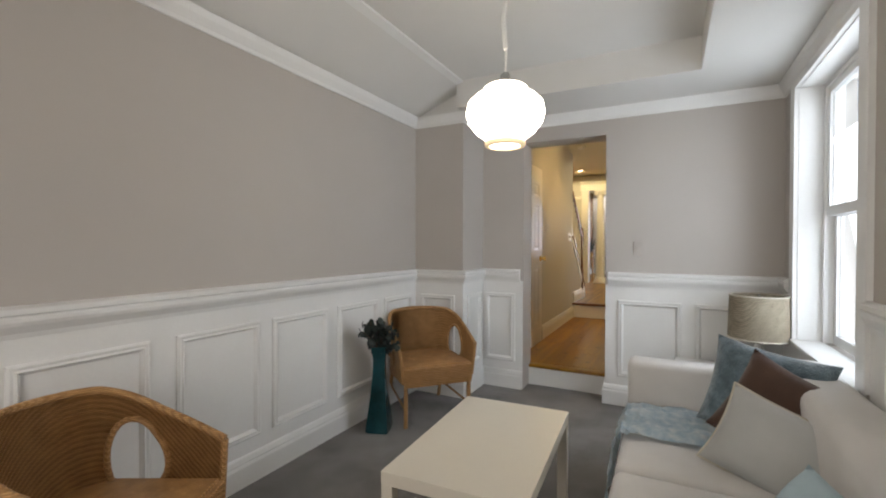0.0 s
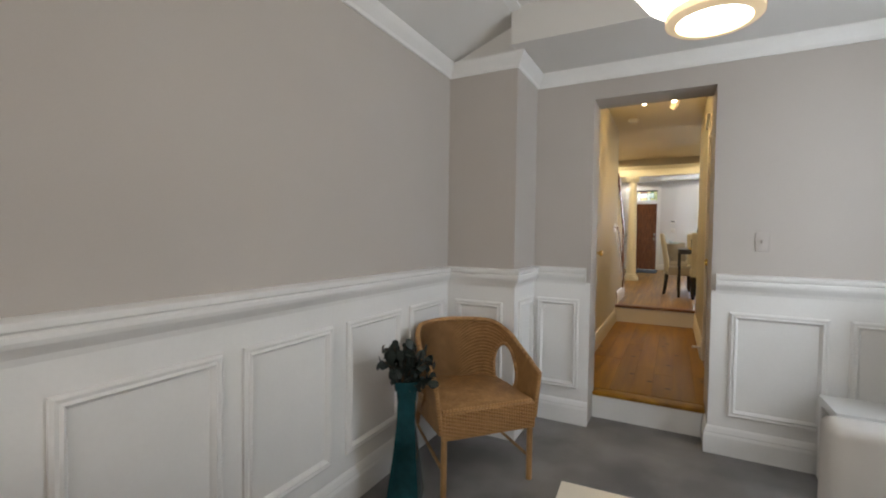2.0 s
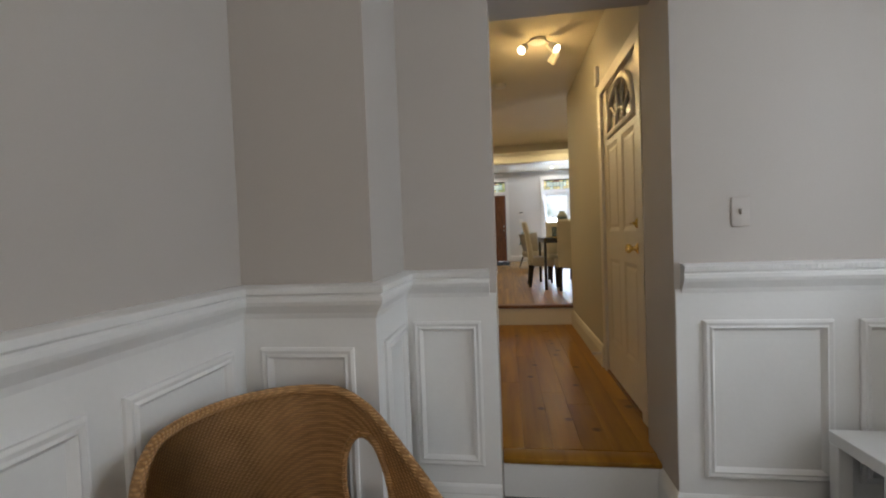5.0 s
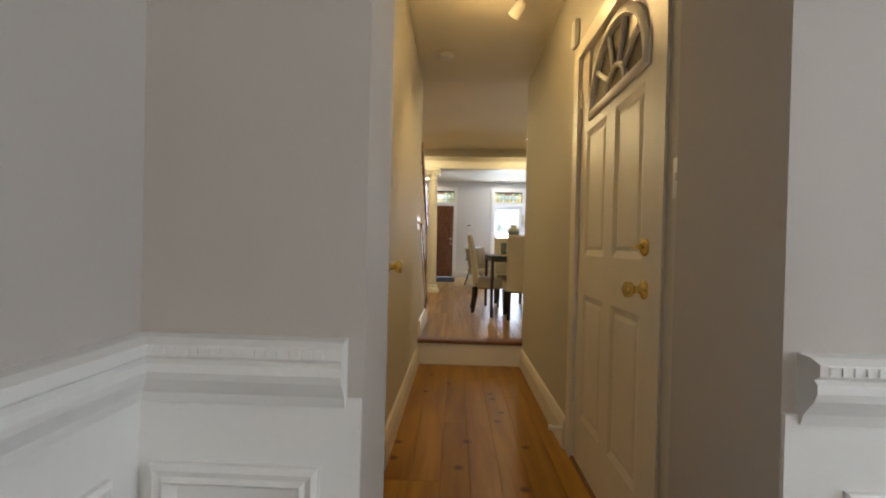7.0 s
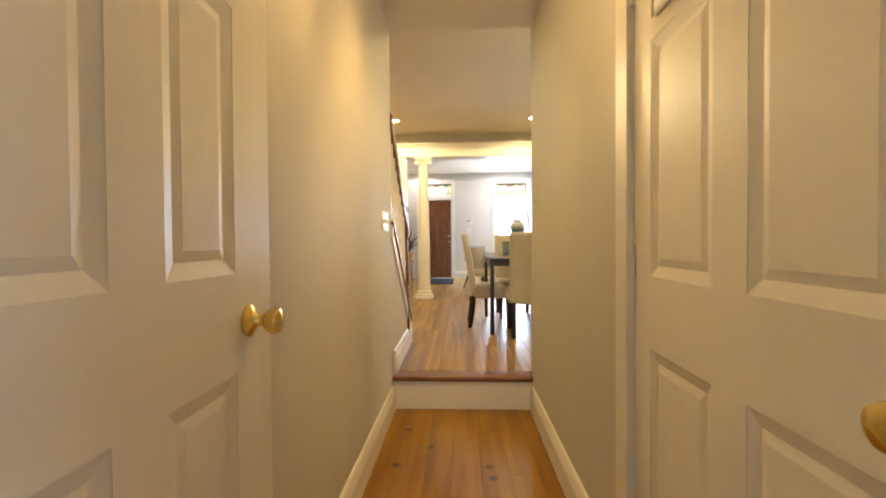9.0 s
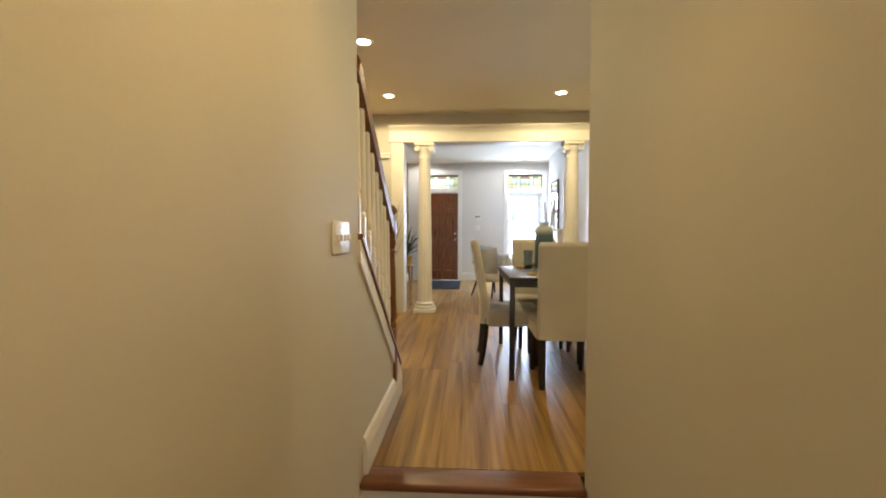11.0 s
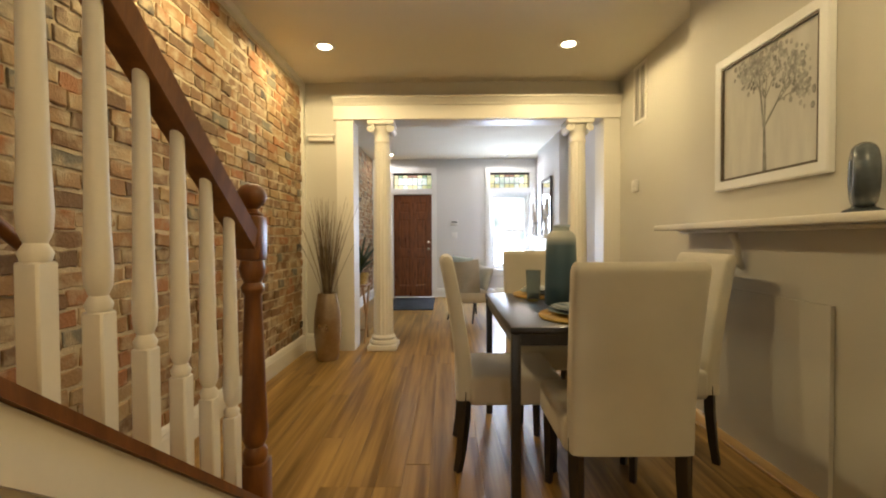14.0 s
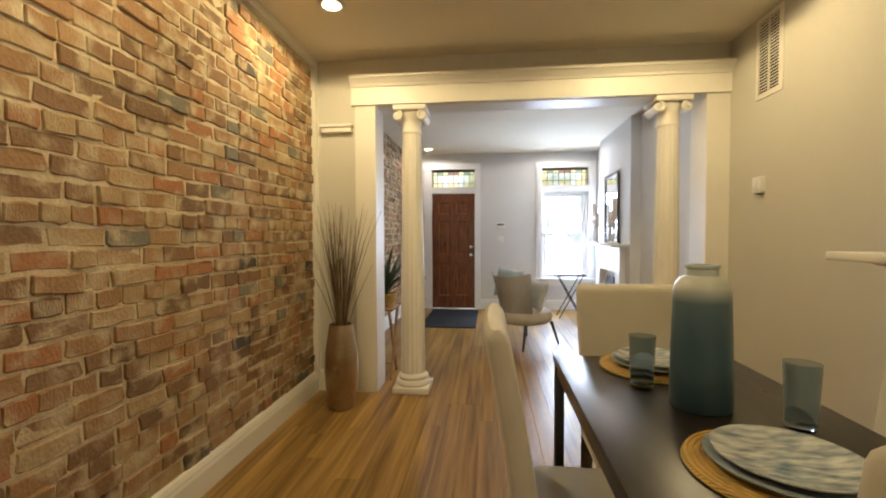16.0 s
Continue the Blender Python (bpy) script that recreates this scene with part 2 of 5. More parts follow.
STAINED = [glass("amber_pane", (0.98, 0.84, 0.50), 0.15, 1.2), glass("clear_pane", (0.95, 0.93, 0.8), 0.2, 1.2),
           glass("green_pane", (0.52, 0.58, 0.36), 0.15, 1.2), glass("red_pane", (0.55, 0.33, 0.22), 0.15, 1.2)]


def brick_material():
    m = mat("old_brick", (0.5, 0.3, 0.15), 0.9, scale=24, vary=0.15, fine=70, bump=0.45)
    nt = m.node_tree
    b = nt.nodes["Principled BSDF"]
    oi, geo, ad, fr = nt.nodes.new("ShaderNodeObjectInfo"), nt.nodes.new("ShaderNodeNewGeometry"), nt.nodes.new("ShaderNodeMath"), nt.nodes.new("ShaderNodeMath")
    fr.operation = "FRACT"
    nt.links.new(oi.outputs["Random"], ad.inputs[0])
    nt.links.new(geo.outputs["Random Per Island"], ad.inputs[1])
    nt.links.new(ad.outputs[0], fr.inputs[0])
    ramp = nt.nodes.new("ShaderNodeValToRGB")
    ramp.color_ramp.interpolation = "CONSTANT"
    tones = [(0.0, (0.31, 0.140, 0.056)), (0.10, (0.28, 0.160, 0.072)), (0.32, (0.20, 0.112, 0.052)), (0.50, (0.31, 0.190, 0.088)),
             (0.64, (0.165, 0.098, 0.048)), (0.80, (0.35, 0.240, 0.122)), (0.93, (0.165, 0.145, 0.105)), (0.975, (0.07, 0.056, 0.042))]
    els = ramp.color_ramp.elements
    els[0].position, els[0].color = 0.0, (*tones[0][1], 1)
    els[1].position, els[1].color = tones[1][0], (*tones[1][1], 1)
    for p, c in tones[2:]:
        els.new(p).color = (*c, 1)
    nt.links.new(fr.outputs[0], ramp.inputs[0])
    # mortar smears and soot on the faces
    tc, nz, r2, mx = nt.nodes.new("ShaderNodeTexCoord"), nt.nodes.new("ShaderNodeTexNoise"), nt.nodes.new("ShaderNodeValToRGB"), nt.nodes.new("ShaderNodeMix")
    mx.data_type = "RGBA"
    nz.inputs["Scale"].default_value, nz.inputs["Detail"].default_value = 9.0, 8
    nt.links.new(geo.outputs["Position"], nz.inputs["Vector"])
    r2.color_ramp.elements[0].position, r2.color_ramp.elements[1].position = 0.48, 0.66
    nt.links.new(nz.outputs[0], r2.inputs[0])
    nt.links.new(r2.outputs[0], mx.inputs["Factor"])
    nt.links.new(ramp.outputs[0], mx.inputs[6])
    mx.inputs[7].default_value = (0.44, 0.35, 0.22, 1)
    hs = [n for n in nt.nodes if n.type == "HUE_SAT"][0]
    nt.links.new(mx.outputs[2], hs.inputs["Color"])
    return m


BRICK = brick_material()


def add_knots(m):
    """Round dark knots with a soft halo, scattered over the boards."""
    nt = m.node_tree
    hs = [n for n in nt.nodes if n.type == "HUE_SAT"][0]
    src = hs.inputs["Color"].links[0].from_socket
    geo, vo, rp, mx = nt.nodes.new("ShaderNodeNewGeometry"), nt.nodes.new("ShaderNodeTexVoronoi"), nt.nodes.new("ShaderNodeValToRGB"), nt.nodes.new("ShaderNodeMix")
    vo.voronoi_dimensions = "2D"
    vo.inputs["Scale"].default_value = 2.6
    rp.color_ramp.elements[0].position, rp.color_ramp.elements[0].color = 0.028, (0.85, 0.85, 0.85, 1)
    rp.color_ramp.elements[1].position, rp.color_ramp.elements[1].color = 0.085, (0, 0, 0, 1)
    mx.data_type = "RGBA"
    nt.links.new(geo.outputs["Position"], vo.inputs["Vector"])
    nt.links.new(vo.outputs["Distance"], rp.inputs[0])
    nt.links.new(rp.outputs[0], mx.inputs["Factor"])
    nt.links.new(src, mx.inputs[6])
    mx.inputs[7].default_value = (0.045, 0.016, 0.004, 1)
    nt.links.new(mx.outputs[2], hs.inputs["Color"])


add_knots(PINE)


def bottle_material():
    """Blue glaze that fades to frosted white at the shoulder."""
    m = mat("faded_blue_glass", (0.1, 0.1, 0.1), 0.3, scale=3, vary=0.04, bump=0.0)
    nt = m.node_tree
    tc, sp, rp = nt.nodes.new("ShaderNodeTexCoord"), nt.nodes.new("ShaderNodeSeparateXYZ"), nt.nodes.new("ShaderNodeValToRGB")
    els = rp.color_ramp.elements
    els[0].position, els[0].color = 0.0, (0.040, 0.078, 0.110, 1)
    els[1].position, els[1].color = 0.36, (0.50, 0.53, 0.50, 1)
    els.new(0.20).color = (0.048, 0.098, 0.140, 1)
    els.new(0.315).color = (0.085, 0.140, 0.180, 1)
    nt.links.new(tc.outputs["Object"], sp.inputs[0])
    nt.links.new(sp.outputs["Z"], rp.inputs[0])
    nt.links.new(rp.outputs[0], [n for n in nt.nodes if n.type == "HUE_SAT"][0].inputs["Color"])
    return m


FADED = bottle_material()

# ---- mesh helpers ----


def box(bm, x0, x1, y0, y1, z0, z1, bevel=0.0, seg=2, m=None):
    r = bmesh.ops.create_cube(bm, size=1.0)
    vs = r["verts"]
    for v in vs:
        v.co = Vector(((x0 + x1) / 2 + v.co.x * (x1 - x0), (y0 + y1) / 2 + v.co.y * (y1 - y0), (z0 + z1) / 2 + v.co.z * (z1 - z0)))
    if m:
        bmesh.ops.transform(bm, matrix=m, verts=vs)
    if bevel:
        es = list({e for v in vs for e in v.link_edges})
        bmesh.ops.bevel(bm, geom=es, offset=bevel, segments=seg, profile=0.5, affect="EDGES")
    return bm


def lathe(bm, profile, seg=32, cx=0, cy=0, m=None):
    """Profile of (radius, z) turned round the upright through (cx, cy)."""
    rings = []
    for r, z in profile:
        ring = [bm.verts.new((cx + r * math.cos(2 * math.pi * k / seg), cy + r * math.sin(2 * math.pi * k / seg), z)) for k in range(seg)]
        rings.append(ring)
    for a, b in zip(rings, rings[1:]):
        for k in range(seg):
            bm.faces.new((a[k], a[(k + 1) % seg], b[(k + 1) % seg], b[k]))
    shut = tuple(profile[0]) == tuple(profile[-1])
    if profile[0][0] > 1e-4 and not shut:
        bm.faces.new(rings[0][::-1])
    if profile[-1][0] > 1e-4 and not shut:
        bm.faces.new(rings[-1])
    if m:
        bmesh.ops.transform(bm, matrix=m, verts=[v for ring in rings for v in ring])
    return bm


def tube(bm, pts, r, seg=8, closed=False):
    pts = [Vector(p) for p in pts]
    radii = r if isinstance(r, (list, tuple)) else [r] * len(pts)
    rings, n = [], len(pts)
    side = None
    for i, p in enumerate(pts):
        a = pts[(i - 1) % n] if (closed or i) else p
        b = pts[(i + 1) % n] if (closed or i < n - 1) else p
        d = (b - a).normalized()
        if side is None:
            side = d.cross(Vector((0, 0, 1)) if abs(d.z) < 0.9 else Vector((1, 0, 0))).normalized()
        side = (side - d * side.dot(d)).normalized()
        up = d.cross(side)
        rings.append([bm.verts.new(p + radii[i] * (math.cos(2 * math.pi * k / seg) * side + math.sin(2 * math.pi * k / seg) * up)) for k in range(seg)])
    pairs = list(zip(rings, rings[1:])) + ([(rings[-1], rings[0])] if closed else [])
    for a, b in pairs:
        for k in range(seg):
            bm.faces.new((a[k], a[(k + 1) % seg], b[(k + 1) % seg], b[k]))
    if not closed:
        bm.faces.new(rings[0][::-1])
        bm.faces.new(rings[-1])
    return bm


def sweep(bm, pts, profile, closed=False, m=None):
    """A moulding: profile of (inset to the left of the path, height) along a flat path, with mitred corners."""
    pts = [Vector(p) for p in pts]
    n, rings = len(pts), []
    for i in range(n):
        dirs = []
        if closed or i > 0:
            dirs.append((pts[i] - pts[i - 1]).normalized())
        if closed or i < n - 1:
            dirs.append((pts[(i + 1) % n] - pts[i]).normalized())
        ns = [Vector((-d.y, d.x)) for d in dirs]
        if len(ns) == 2:
            s = ns[0] + ns[1]
            s = s / max(1 + ns[0].dot(ns[1]), 0.2)
        else:
            s = ns[0]
        ring = []
        for inset, h in profile:
            q = pts[i] + s * inset
            co = Vector((q.x, q.y, h))
            ring.append(bm.verts.new(m @ co if m else co))
        rings.append(ring)
    k = len(profile)
    pairs = list(zip(rings, rings[1:])) + ([(rings[-1], rings[0])] if closed else [])
    for a, b in pairs:
        for j in range(k):
            bm.faces.new((a[j], a[(j + 1) % k], b[(j + 1) % k], b[j]))
    if not closed:
        bm.faces.new(rings[0])
        bm.faces.new(rings[-1][::-1])
    return bm


def finish(name, bm, material, smooth=False):
    bmesh.ops.recalc_face_normals(bm, faces=bm.faces)
    me = bpy.data.meshes.new(name)
    bm.to_mesh(me)
    bm.free()
    me.materials.append(material)
    if smooth:
        me.polygons.foreach_set("use_smooth", [True] * len(me.polygons))
        me.set_sharp_from_angle(angle=radians(42))
    return new(name, me)


def part(name, bm, material, parent, label="", smooth=True):
    ob = finish(name, bm, material, smooth)
    ob.parent = parent
    if label:
        ob["label"] = label
    return ob


def thing(name, m, label, category, group=""):
    ob = new(name)
    ob.empty_display_size = 0.1
    ob.matrix_world = m
    return tagged(ob, label, category, group)


def structure(name, bm, material, label, smooth=False):
    return tagged(finish(name, bm, material, smooth), label, kind="structure")


def B():
    return bmesh.new()


def boxes(*rows):
    bm = B()
    for r in rows:
        box(bm, *r)
    return bm


XZ = lambda y, s=1: Matrix(((1, 0, 0, 0), (0, 0, s, y), (0, 1, 0, 0), (0, 0, 0, 1)))  # plane y = const, height towards s*y
YZ = lambda x, s=1: Matrix(((0, 0, s, x), (1, 0, 0, 0), (0, 1, 0, 0), (0, 0, 0, 1)))  # plane x = const, height towards s*x

PANEL = [(0, 0), (0, 0.012), (0.010, 0.018), (0.022, 0.014), (0.030, 0.020), (0.040, 0.008), (0.045, 0)]
BASE = [(0, 0), (0.022, 0), (0.022, 0.115), (0.016, 0.135), (0.020, 0.140), (0.012, 0.165), (0.004, 0.175), (0, 0.175)]
RAIL = [(0, 1.035), (0.012, 1.035), (0.018, 1.055), (0.040, 1.085), (0.046, 1.10), (0.046, 1.115), (0.038, 1.122), (0.050, 1.130), (0.050, 1.150), (0.030, 1.158), (0, 1.16)]
CROWN = [(0, 2.505), (0.012, 2.505), (0.016, 2.525), (0.045, 2.565), (0.055, 2.59), (0.055, 2.60), (0, 2.60)]


def panel_frame(u0, u1, v0, v1, m, label="white picture-frame moulding on wainscot", material=None):
    bm = sweep(B(), [(u0, v0), (u1, v0), (u1, v1), (u0, v1)], PANEL, True, m)
    return structure("trim", bm, material or WHITE, label)


def trim(path, profile, label, z=0.0, material=None, name="trim"):
    return structure(name, sweep(B(), path, [(a, h + z) for a, h in profile]), material or WHITE, label)


# ---- sitting room ----
HZ0 = 0.2
LW, RW, DW, SB = -1.385, 1.56, 4.205, -1.6
structure("floor_carpet", boxes((LW, RW, SB, DW, -0.06, 0), (-0.458, 0.288, DW, 4.41, -0.06, 0)), CARPET, "grey cut-pile carpet with brushed patches")
structure("wall_west", boxes((LW - 0.15, LW, SB, DW + 0.2, -0.06, 2.95)), GREY, "warm grey painted wall above white wainscot")
structure("wall_pier", boxes((LW, -0.88, 3.725, DW, 0, 2.62)), GREY, "grey painted boxed-out corner")
structure("wall_doorway", boxes((LW, -0.46, DW, 4.47, 0, 2.95), (0.29, RW, DW, 4.47, 0, 2.95), (0.29, 0.348, 4.47, 4.60, HZ0, 2.895), (-0.46, 0.29, DW, 4.47, 2.375, 2.95)), GREY, "grey painted wall with a deep plain doorway")
structure("wall_window", boxes((RW, 1.86, SB, 2.69, 0, 2.95), (RW, 1.86, 3.83, 4.47, 0, 2.95), (RW, 1.86, 2.69, 3.83, 0, 0.74), (RW, 1.86, 2.69, 3.83, 2.46, 2.95)), GREY, "grey painted outside wall with window opening")
structure("wall_rear", boxes((LW, RW, SB - 0.15, SB, 0, 2.95)), GREY, "grey painted rear wall")
WS = 0.008
structure("wainscot", boxes((LW, LW + WS, SB, 3.725, 0, 1.05)), WHITE, "white painted wainscot")
structure("wainscot", boxes((LW + WS, -0.88 + WS, 3.725 - WS, 3.725, 0, 1.05), (-0.88, -0.88 + WS, 3.725, DW, 0, 1.05)), WHITE, "white painted wainscot round the boxed corner")
structure("wainscot", boxes((-0.88 + WS, -0.462, DW - WS, DW, 0, 1.05)), WHITE, "white painted wainscot beside the doorway")
structure("wainscot", boxes((0.292, RW, DW - WS, DW, 0, 1.05)), WHITE, "white painted wainscot beside the doorway")
structure("wainscot", boxes((RW - WS, RW, SB, DW - WS, 0, 0.72), (RW - WS, RW, SB, 2.58, 0.72, 1.05)), WHITE, "white painted wainscot under the window")
left_path = [(-0.49, DW), (-0.88, DW), (-0.88, 3.725), (LW, 3.725), (LW, SB)]
right_path = [(RW, 3.96), (RW, DW), (0.315, DW)]
trim(left_path, RAIL, "white moulded chair rail")
trim(right_path, RAIL, "white moulded chair rail")
trim([(RW, SB), (RW, 2.57)], RAIL, "white moulded chair rail")
bl = [(-0.462, 4.46), (-0.462, DW - WS), (-0.88 + WS, DW - WS), (-0.88 + WS, 3.725 - WS), (LW + WS, 3.725 - WS), (LW + WS, SB)]
trim(bl[1:], BASE, "white moulded baseboard", name="baseboard")
trim([(RW - WS, SB), (RW - WS, DW - WS), (0.292, DW - WS), (0.292, 4.44)], BASE, "white moulded baseboard", name="baseboard")
trim([(RW, SB), (RW, DW), (-0.88, DW), (-0.88, 3.725), (LW, 3.725), (LW, SB)], CROWN, "white cove crown moulding")
# rope bead under the rail's nose
bead = B()
for k in range(62):
    x = 0.33 + k * 0.0198
    box(bead, x, x + 0.012, DW - 0.0535, DW - 0.049, 1.133, 1.146)
structure("trim", bead, WHITE, "white bead course on the chair rail")
bead = B()
for k in range(17):
    x = -0.85 + k * 0.0198
    box(bead, x, x + 0.012, DW - 0.0535, DW - 0.049, 1.133, 1.146)
structure("trim", bead, WHITE, "white bead course on the chair rail")
west = YZ(LW + WS, 1)
for a, b in ((-1.5, -1.03), (-0.93, -0.47), (-0.37, 0.09), (0.19, 0.68), (0.785, 1.29), (1.415, 1.915), (2.005, 2.495), (2.60, 3.09), (3.19, 3.635)):
    panel_frame(a, b, 0.262, 0.938, west)
panel_frame(-1.31, -0.955, 0.262, 0.93, XZ(3.725 - WS, -1))
panel_frame(3.80, 4.12, 0.262, 0.93, YZ(-0.88 + WS, 1))
panel_frame(-0.845, -0.535, 0.262, 0.925, XZ(DW - WS, -1))
panel_frame(0.395, 0.885, 0.252, 0.920, XZ(DW - WS, -1))
panel_frame(0.98, 1.44, 0.252, 0.920, XZ(DW - WS, -1))
east = YZ(RW - WS, -1)
for a, b in ((-0.5, 0.0), (0.1, 0.6), (0.7, 1.2), (1.3, 1.8), (1.9, 2.4)):
    panel_frame(a, b, 0.262, 0.938, east)
# ceiling: raised field, flat soffit at far end and window side, slope on the other
bm = boxes((LW - 0.15, RW + 0.3, SB - 0.15, DW + 0.27, 2.95, 3.05), (-0.82, 0.98, SB, 3.58, 2.83, 2.95), (0.98, RW, SB, 3.58, 2.60, 2.95), (-0.88, RW, 3.58, DW, 2.601, 2.95), (LW, -0.88, 3.725, DW, 2.601, 2.95))
structure("ceiling", bm, CEIL, "off-white tray ceiling with raised centre")
bm = B()
lo, hi = [], []
for y in (SB, 3.725):
    lo.append([bm.verts.new(c) for c in ((LW, y, 2.60), (-0.88, y, 2.80), (-0.88, y, 2.94), (LW, y, 2.94))])
for k in range(4):
    bm.faces.new((lo[0][k], lo[0][(k + 1) % 4], lo[1][(k + 1) % 4], lo[1][k]))
bm.faces.new(lo[0]), bm.faces.new(lo[1])
structure("ceiling", bm, CEIL, "off-white sloped side of the ceiling")
structure("trim", sweep(B(), [(-0.88, SB), (-0.88, 3.58)], [(0, 2.80), (-0.0, 2.84), (-0.06, 2.84), (-0.06, 2.815)]), WHITE, "white strip along the raised ceiling")
# the doorway's step
structure("trim", boxes((-0.458, 0.288, 4.40, 4.44, 0, 0.172)), WHITE, "white painted step riser")
structure("trim", box(B(), -0.458, 0.288, 4.385, 4.50, 0.172, 0.20, 0.008), PINE, "amber pine step nosing", True)


def sash_window(name, x0, x1, y, z0, z1, material, m, label, lower_open=False):
    """A two-sash window in the plane y, built in its own frame and set by m."""
    w = tagged(new(name), label, kind="structure")
    w.matrix_world = m
    part("window_frame", boxes((x0, x0 + 0.035, y - 0.05, y + 0.05, z0, z1), (x1 - 0.035, x1, y - 0.05, y + 0.05, z0, z1), (x0 + 0.035, x1 - 0.035, y - 0.05, y + 0.05, z1 - 0.035, z1)), material, w)
    mid = (z0 + z1) / 2
    for n, (a, b, yo) in enumerate(((z0, mid + 0.02, -0.02), (mid - 0.02, z1 - 0.035, 0.02))):
        s = part("sash", boxes((x0 + 0.035, x0 + 0.085, y + yo - 0.018, y + yo + 0.018, a, b), (x1 - 0.085, x1 - 0.035, y + yo - 0.018, y + yo + 0.018, a, b),
                               (x0 + 0.085, x1 - 0.085, y + yo - 0.018, y + yo + 0.018, b - 0.045, b), (x0 + 0.085, x1 - 0.085, y + yo - 0.018, y + yo + 0.018, a, a + 0.06)), material, w)
        g = part("pane", boxes((x0 + 0.085, x1 - 0.085, y + yo - 0.003, y + yo + 0.003, a + 0.06, b - 0.045)), CLEAR, s)
        g.visible_shadow = False
    return w


# window in the side wall: local x runs along the wall
side = Matrix(((0, -1, 0, 0), (1, 0, 0, 0), (0, 0, 1, 0), (0, 0, 0, 1)))  # local (x, y) -> world (-y, x)
w1 = sash_window("window_1", 2.69, 3.83, -1.74, 0.76, 2.46, WHITE, side, "white double-hung window with bright daylight")
part("window_sill", box(B(), 2.64, 3.88, -1.70, -1.52, 0.73, 0.762, 0.006), WHITE, w1)
part("casing", boxes((2.58, 2.69, -1.56, -1.535, 0.762, 2.50), (3.83, 3.94, -1.56, -1.535, 0.762, 2.50), (2.69, 3.83, -1.56, -1.535, 2.46, 2.50)), WHITE, w1)
part("reveal", boxes((2.686, 2.694, -1.69, -1.56, 0.762, 2.46), (3.826, 3.834, -1.69, -1.56, 0.762, 2.46), (2.694, 3.826, -1.69, -1.56, 2.454, 2.462)), WHITE, w1)
BRIGHT = glow("outdoor_brightness", (0.86, 0.93, 1.0), 2.6)
tagged(finish("backdrop", boxes((2.6, 2.62, 1.4, 5.6, -0.3, 4.2)), BRIGHT), "bright overcast daylight outside", kind="structure")


def switch_plate(m, gangs, label, finish_=None):
    t = thing("light_switch", m, label, "switch")
    w = 0.07 + 0.046 * (gangs - 1)
    part("plate", box(B(), -w / 2, w / 2, -0.007, 0, -0.06, 0.06, 0.003), finish_ or PLASTIC, t)
    for g in range(gangs):
        x = (g - (gangs - 1) / 2) * 0.046
        part("toggle", box(B(), x - 0.006, x + 0.006, -0.019, -0.006, -0.012, 0.012, 0.002), finish_ or PLASTIC, t)
    return t


switch_plate(pose(0.552, DW, 1.368), 1, "single toggle switch painted grey like the wall", GREY)
switch_plate(pose(-0.648, 7.285, 1.53, 0, 0, 90), 4, "white four-gang toggle switch on hall wall")
switch_plate(pose(0.35, 4.70, 1.55, 0, 0, -90), 1, "white toggle switch beside hall door")

# ---- hall ----
HL, HR, HZ, DZ, HY0, HY1 = -0.648, 0.350, 0.20, 0.435, 4.47, 7.60
structure("wall_hall_west", boxes((HL - 0.11, HL, HY0, 4.66, 0, 3.17), (HL - 0.11, HL, 5.49, 7.55, 0, 3.17), (HL - 0.11, HL, 4.66, 5.49, 2.27, 3.17), (HL - 0.11, -0.46, HY0, 4.474, HZ, 2.9)), BEIGE, "beige painted hall wall")
structure("wall_hall_east", boxes((HR, HR + 0.14, HY0, 4.865, 0, 3.17), (HR, HR + 0.14, 5.80, HY1, 0, 3.17), (HR, HR + 0.14, 4.865, 5.80, 2.362, 3.17)), BEIGE, "beige painted hall wall ending at the dining room")
structure("ceiling", boxes((HL, HR, HY0, HY1, 2.90, 3.0), (HL, HR, HY1 - 0.1, HY1, 3.0, 3.16)), DCEIL, "hall ceiling, its cream partly warm floor bounce")
structure("subfloor", boxes((HL - 0.1, HR + 0.15, 4.44, HY1 + 0.0, -0.06, 0.178)), GAP, "dark gaps between hall boards")
for x, path in (("l", [(HL, HY1 - 0.03), (HL, 5.58)]), ("r", [(HR, 5.89), (HR, HY1 - 0.03)])):
    trim(path, BASE, "cream moulded baseboard", HZ, CREAM, "baseboard")
structure("trim", boxes((HL, HR, HY1 - 0.03, HY1 - 0.005, HZ, DZ - 0.035)), CREAM, "cream painted step riser")
structure("trim", box(B(), HL, HR, HY1 - 0.055, HY1 + 0.10, DZ - 0.033, DZ + 0.002, 0.012, 3), NOSE, "dark stained rounded step nosing", True)


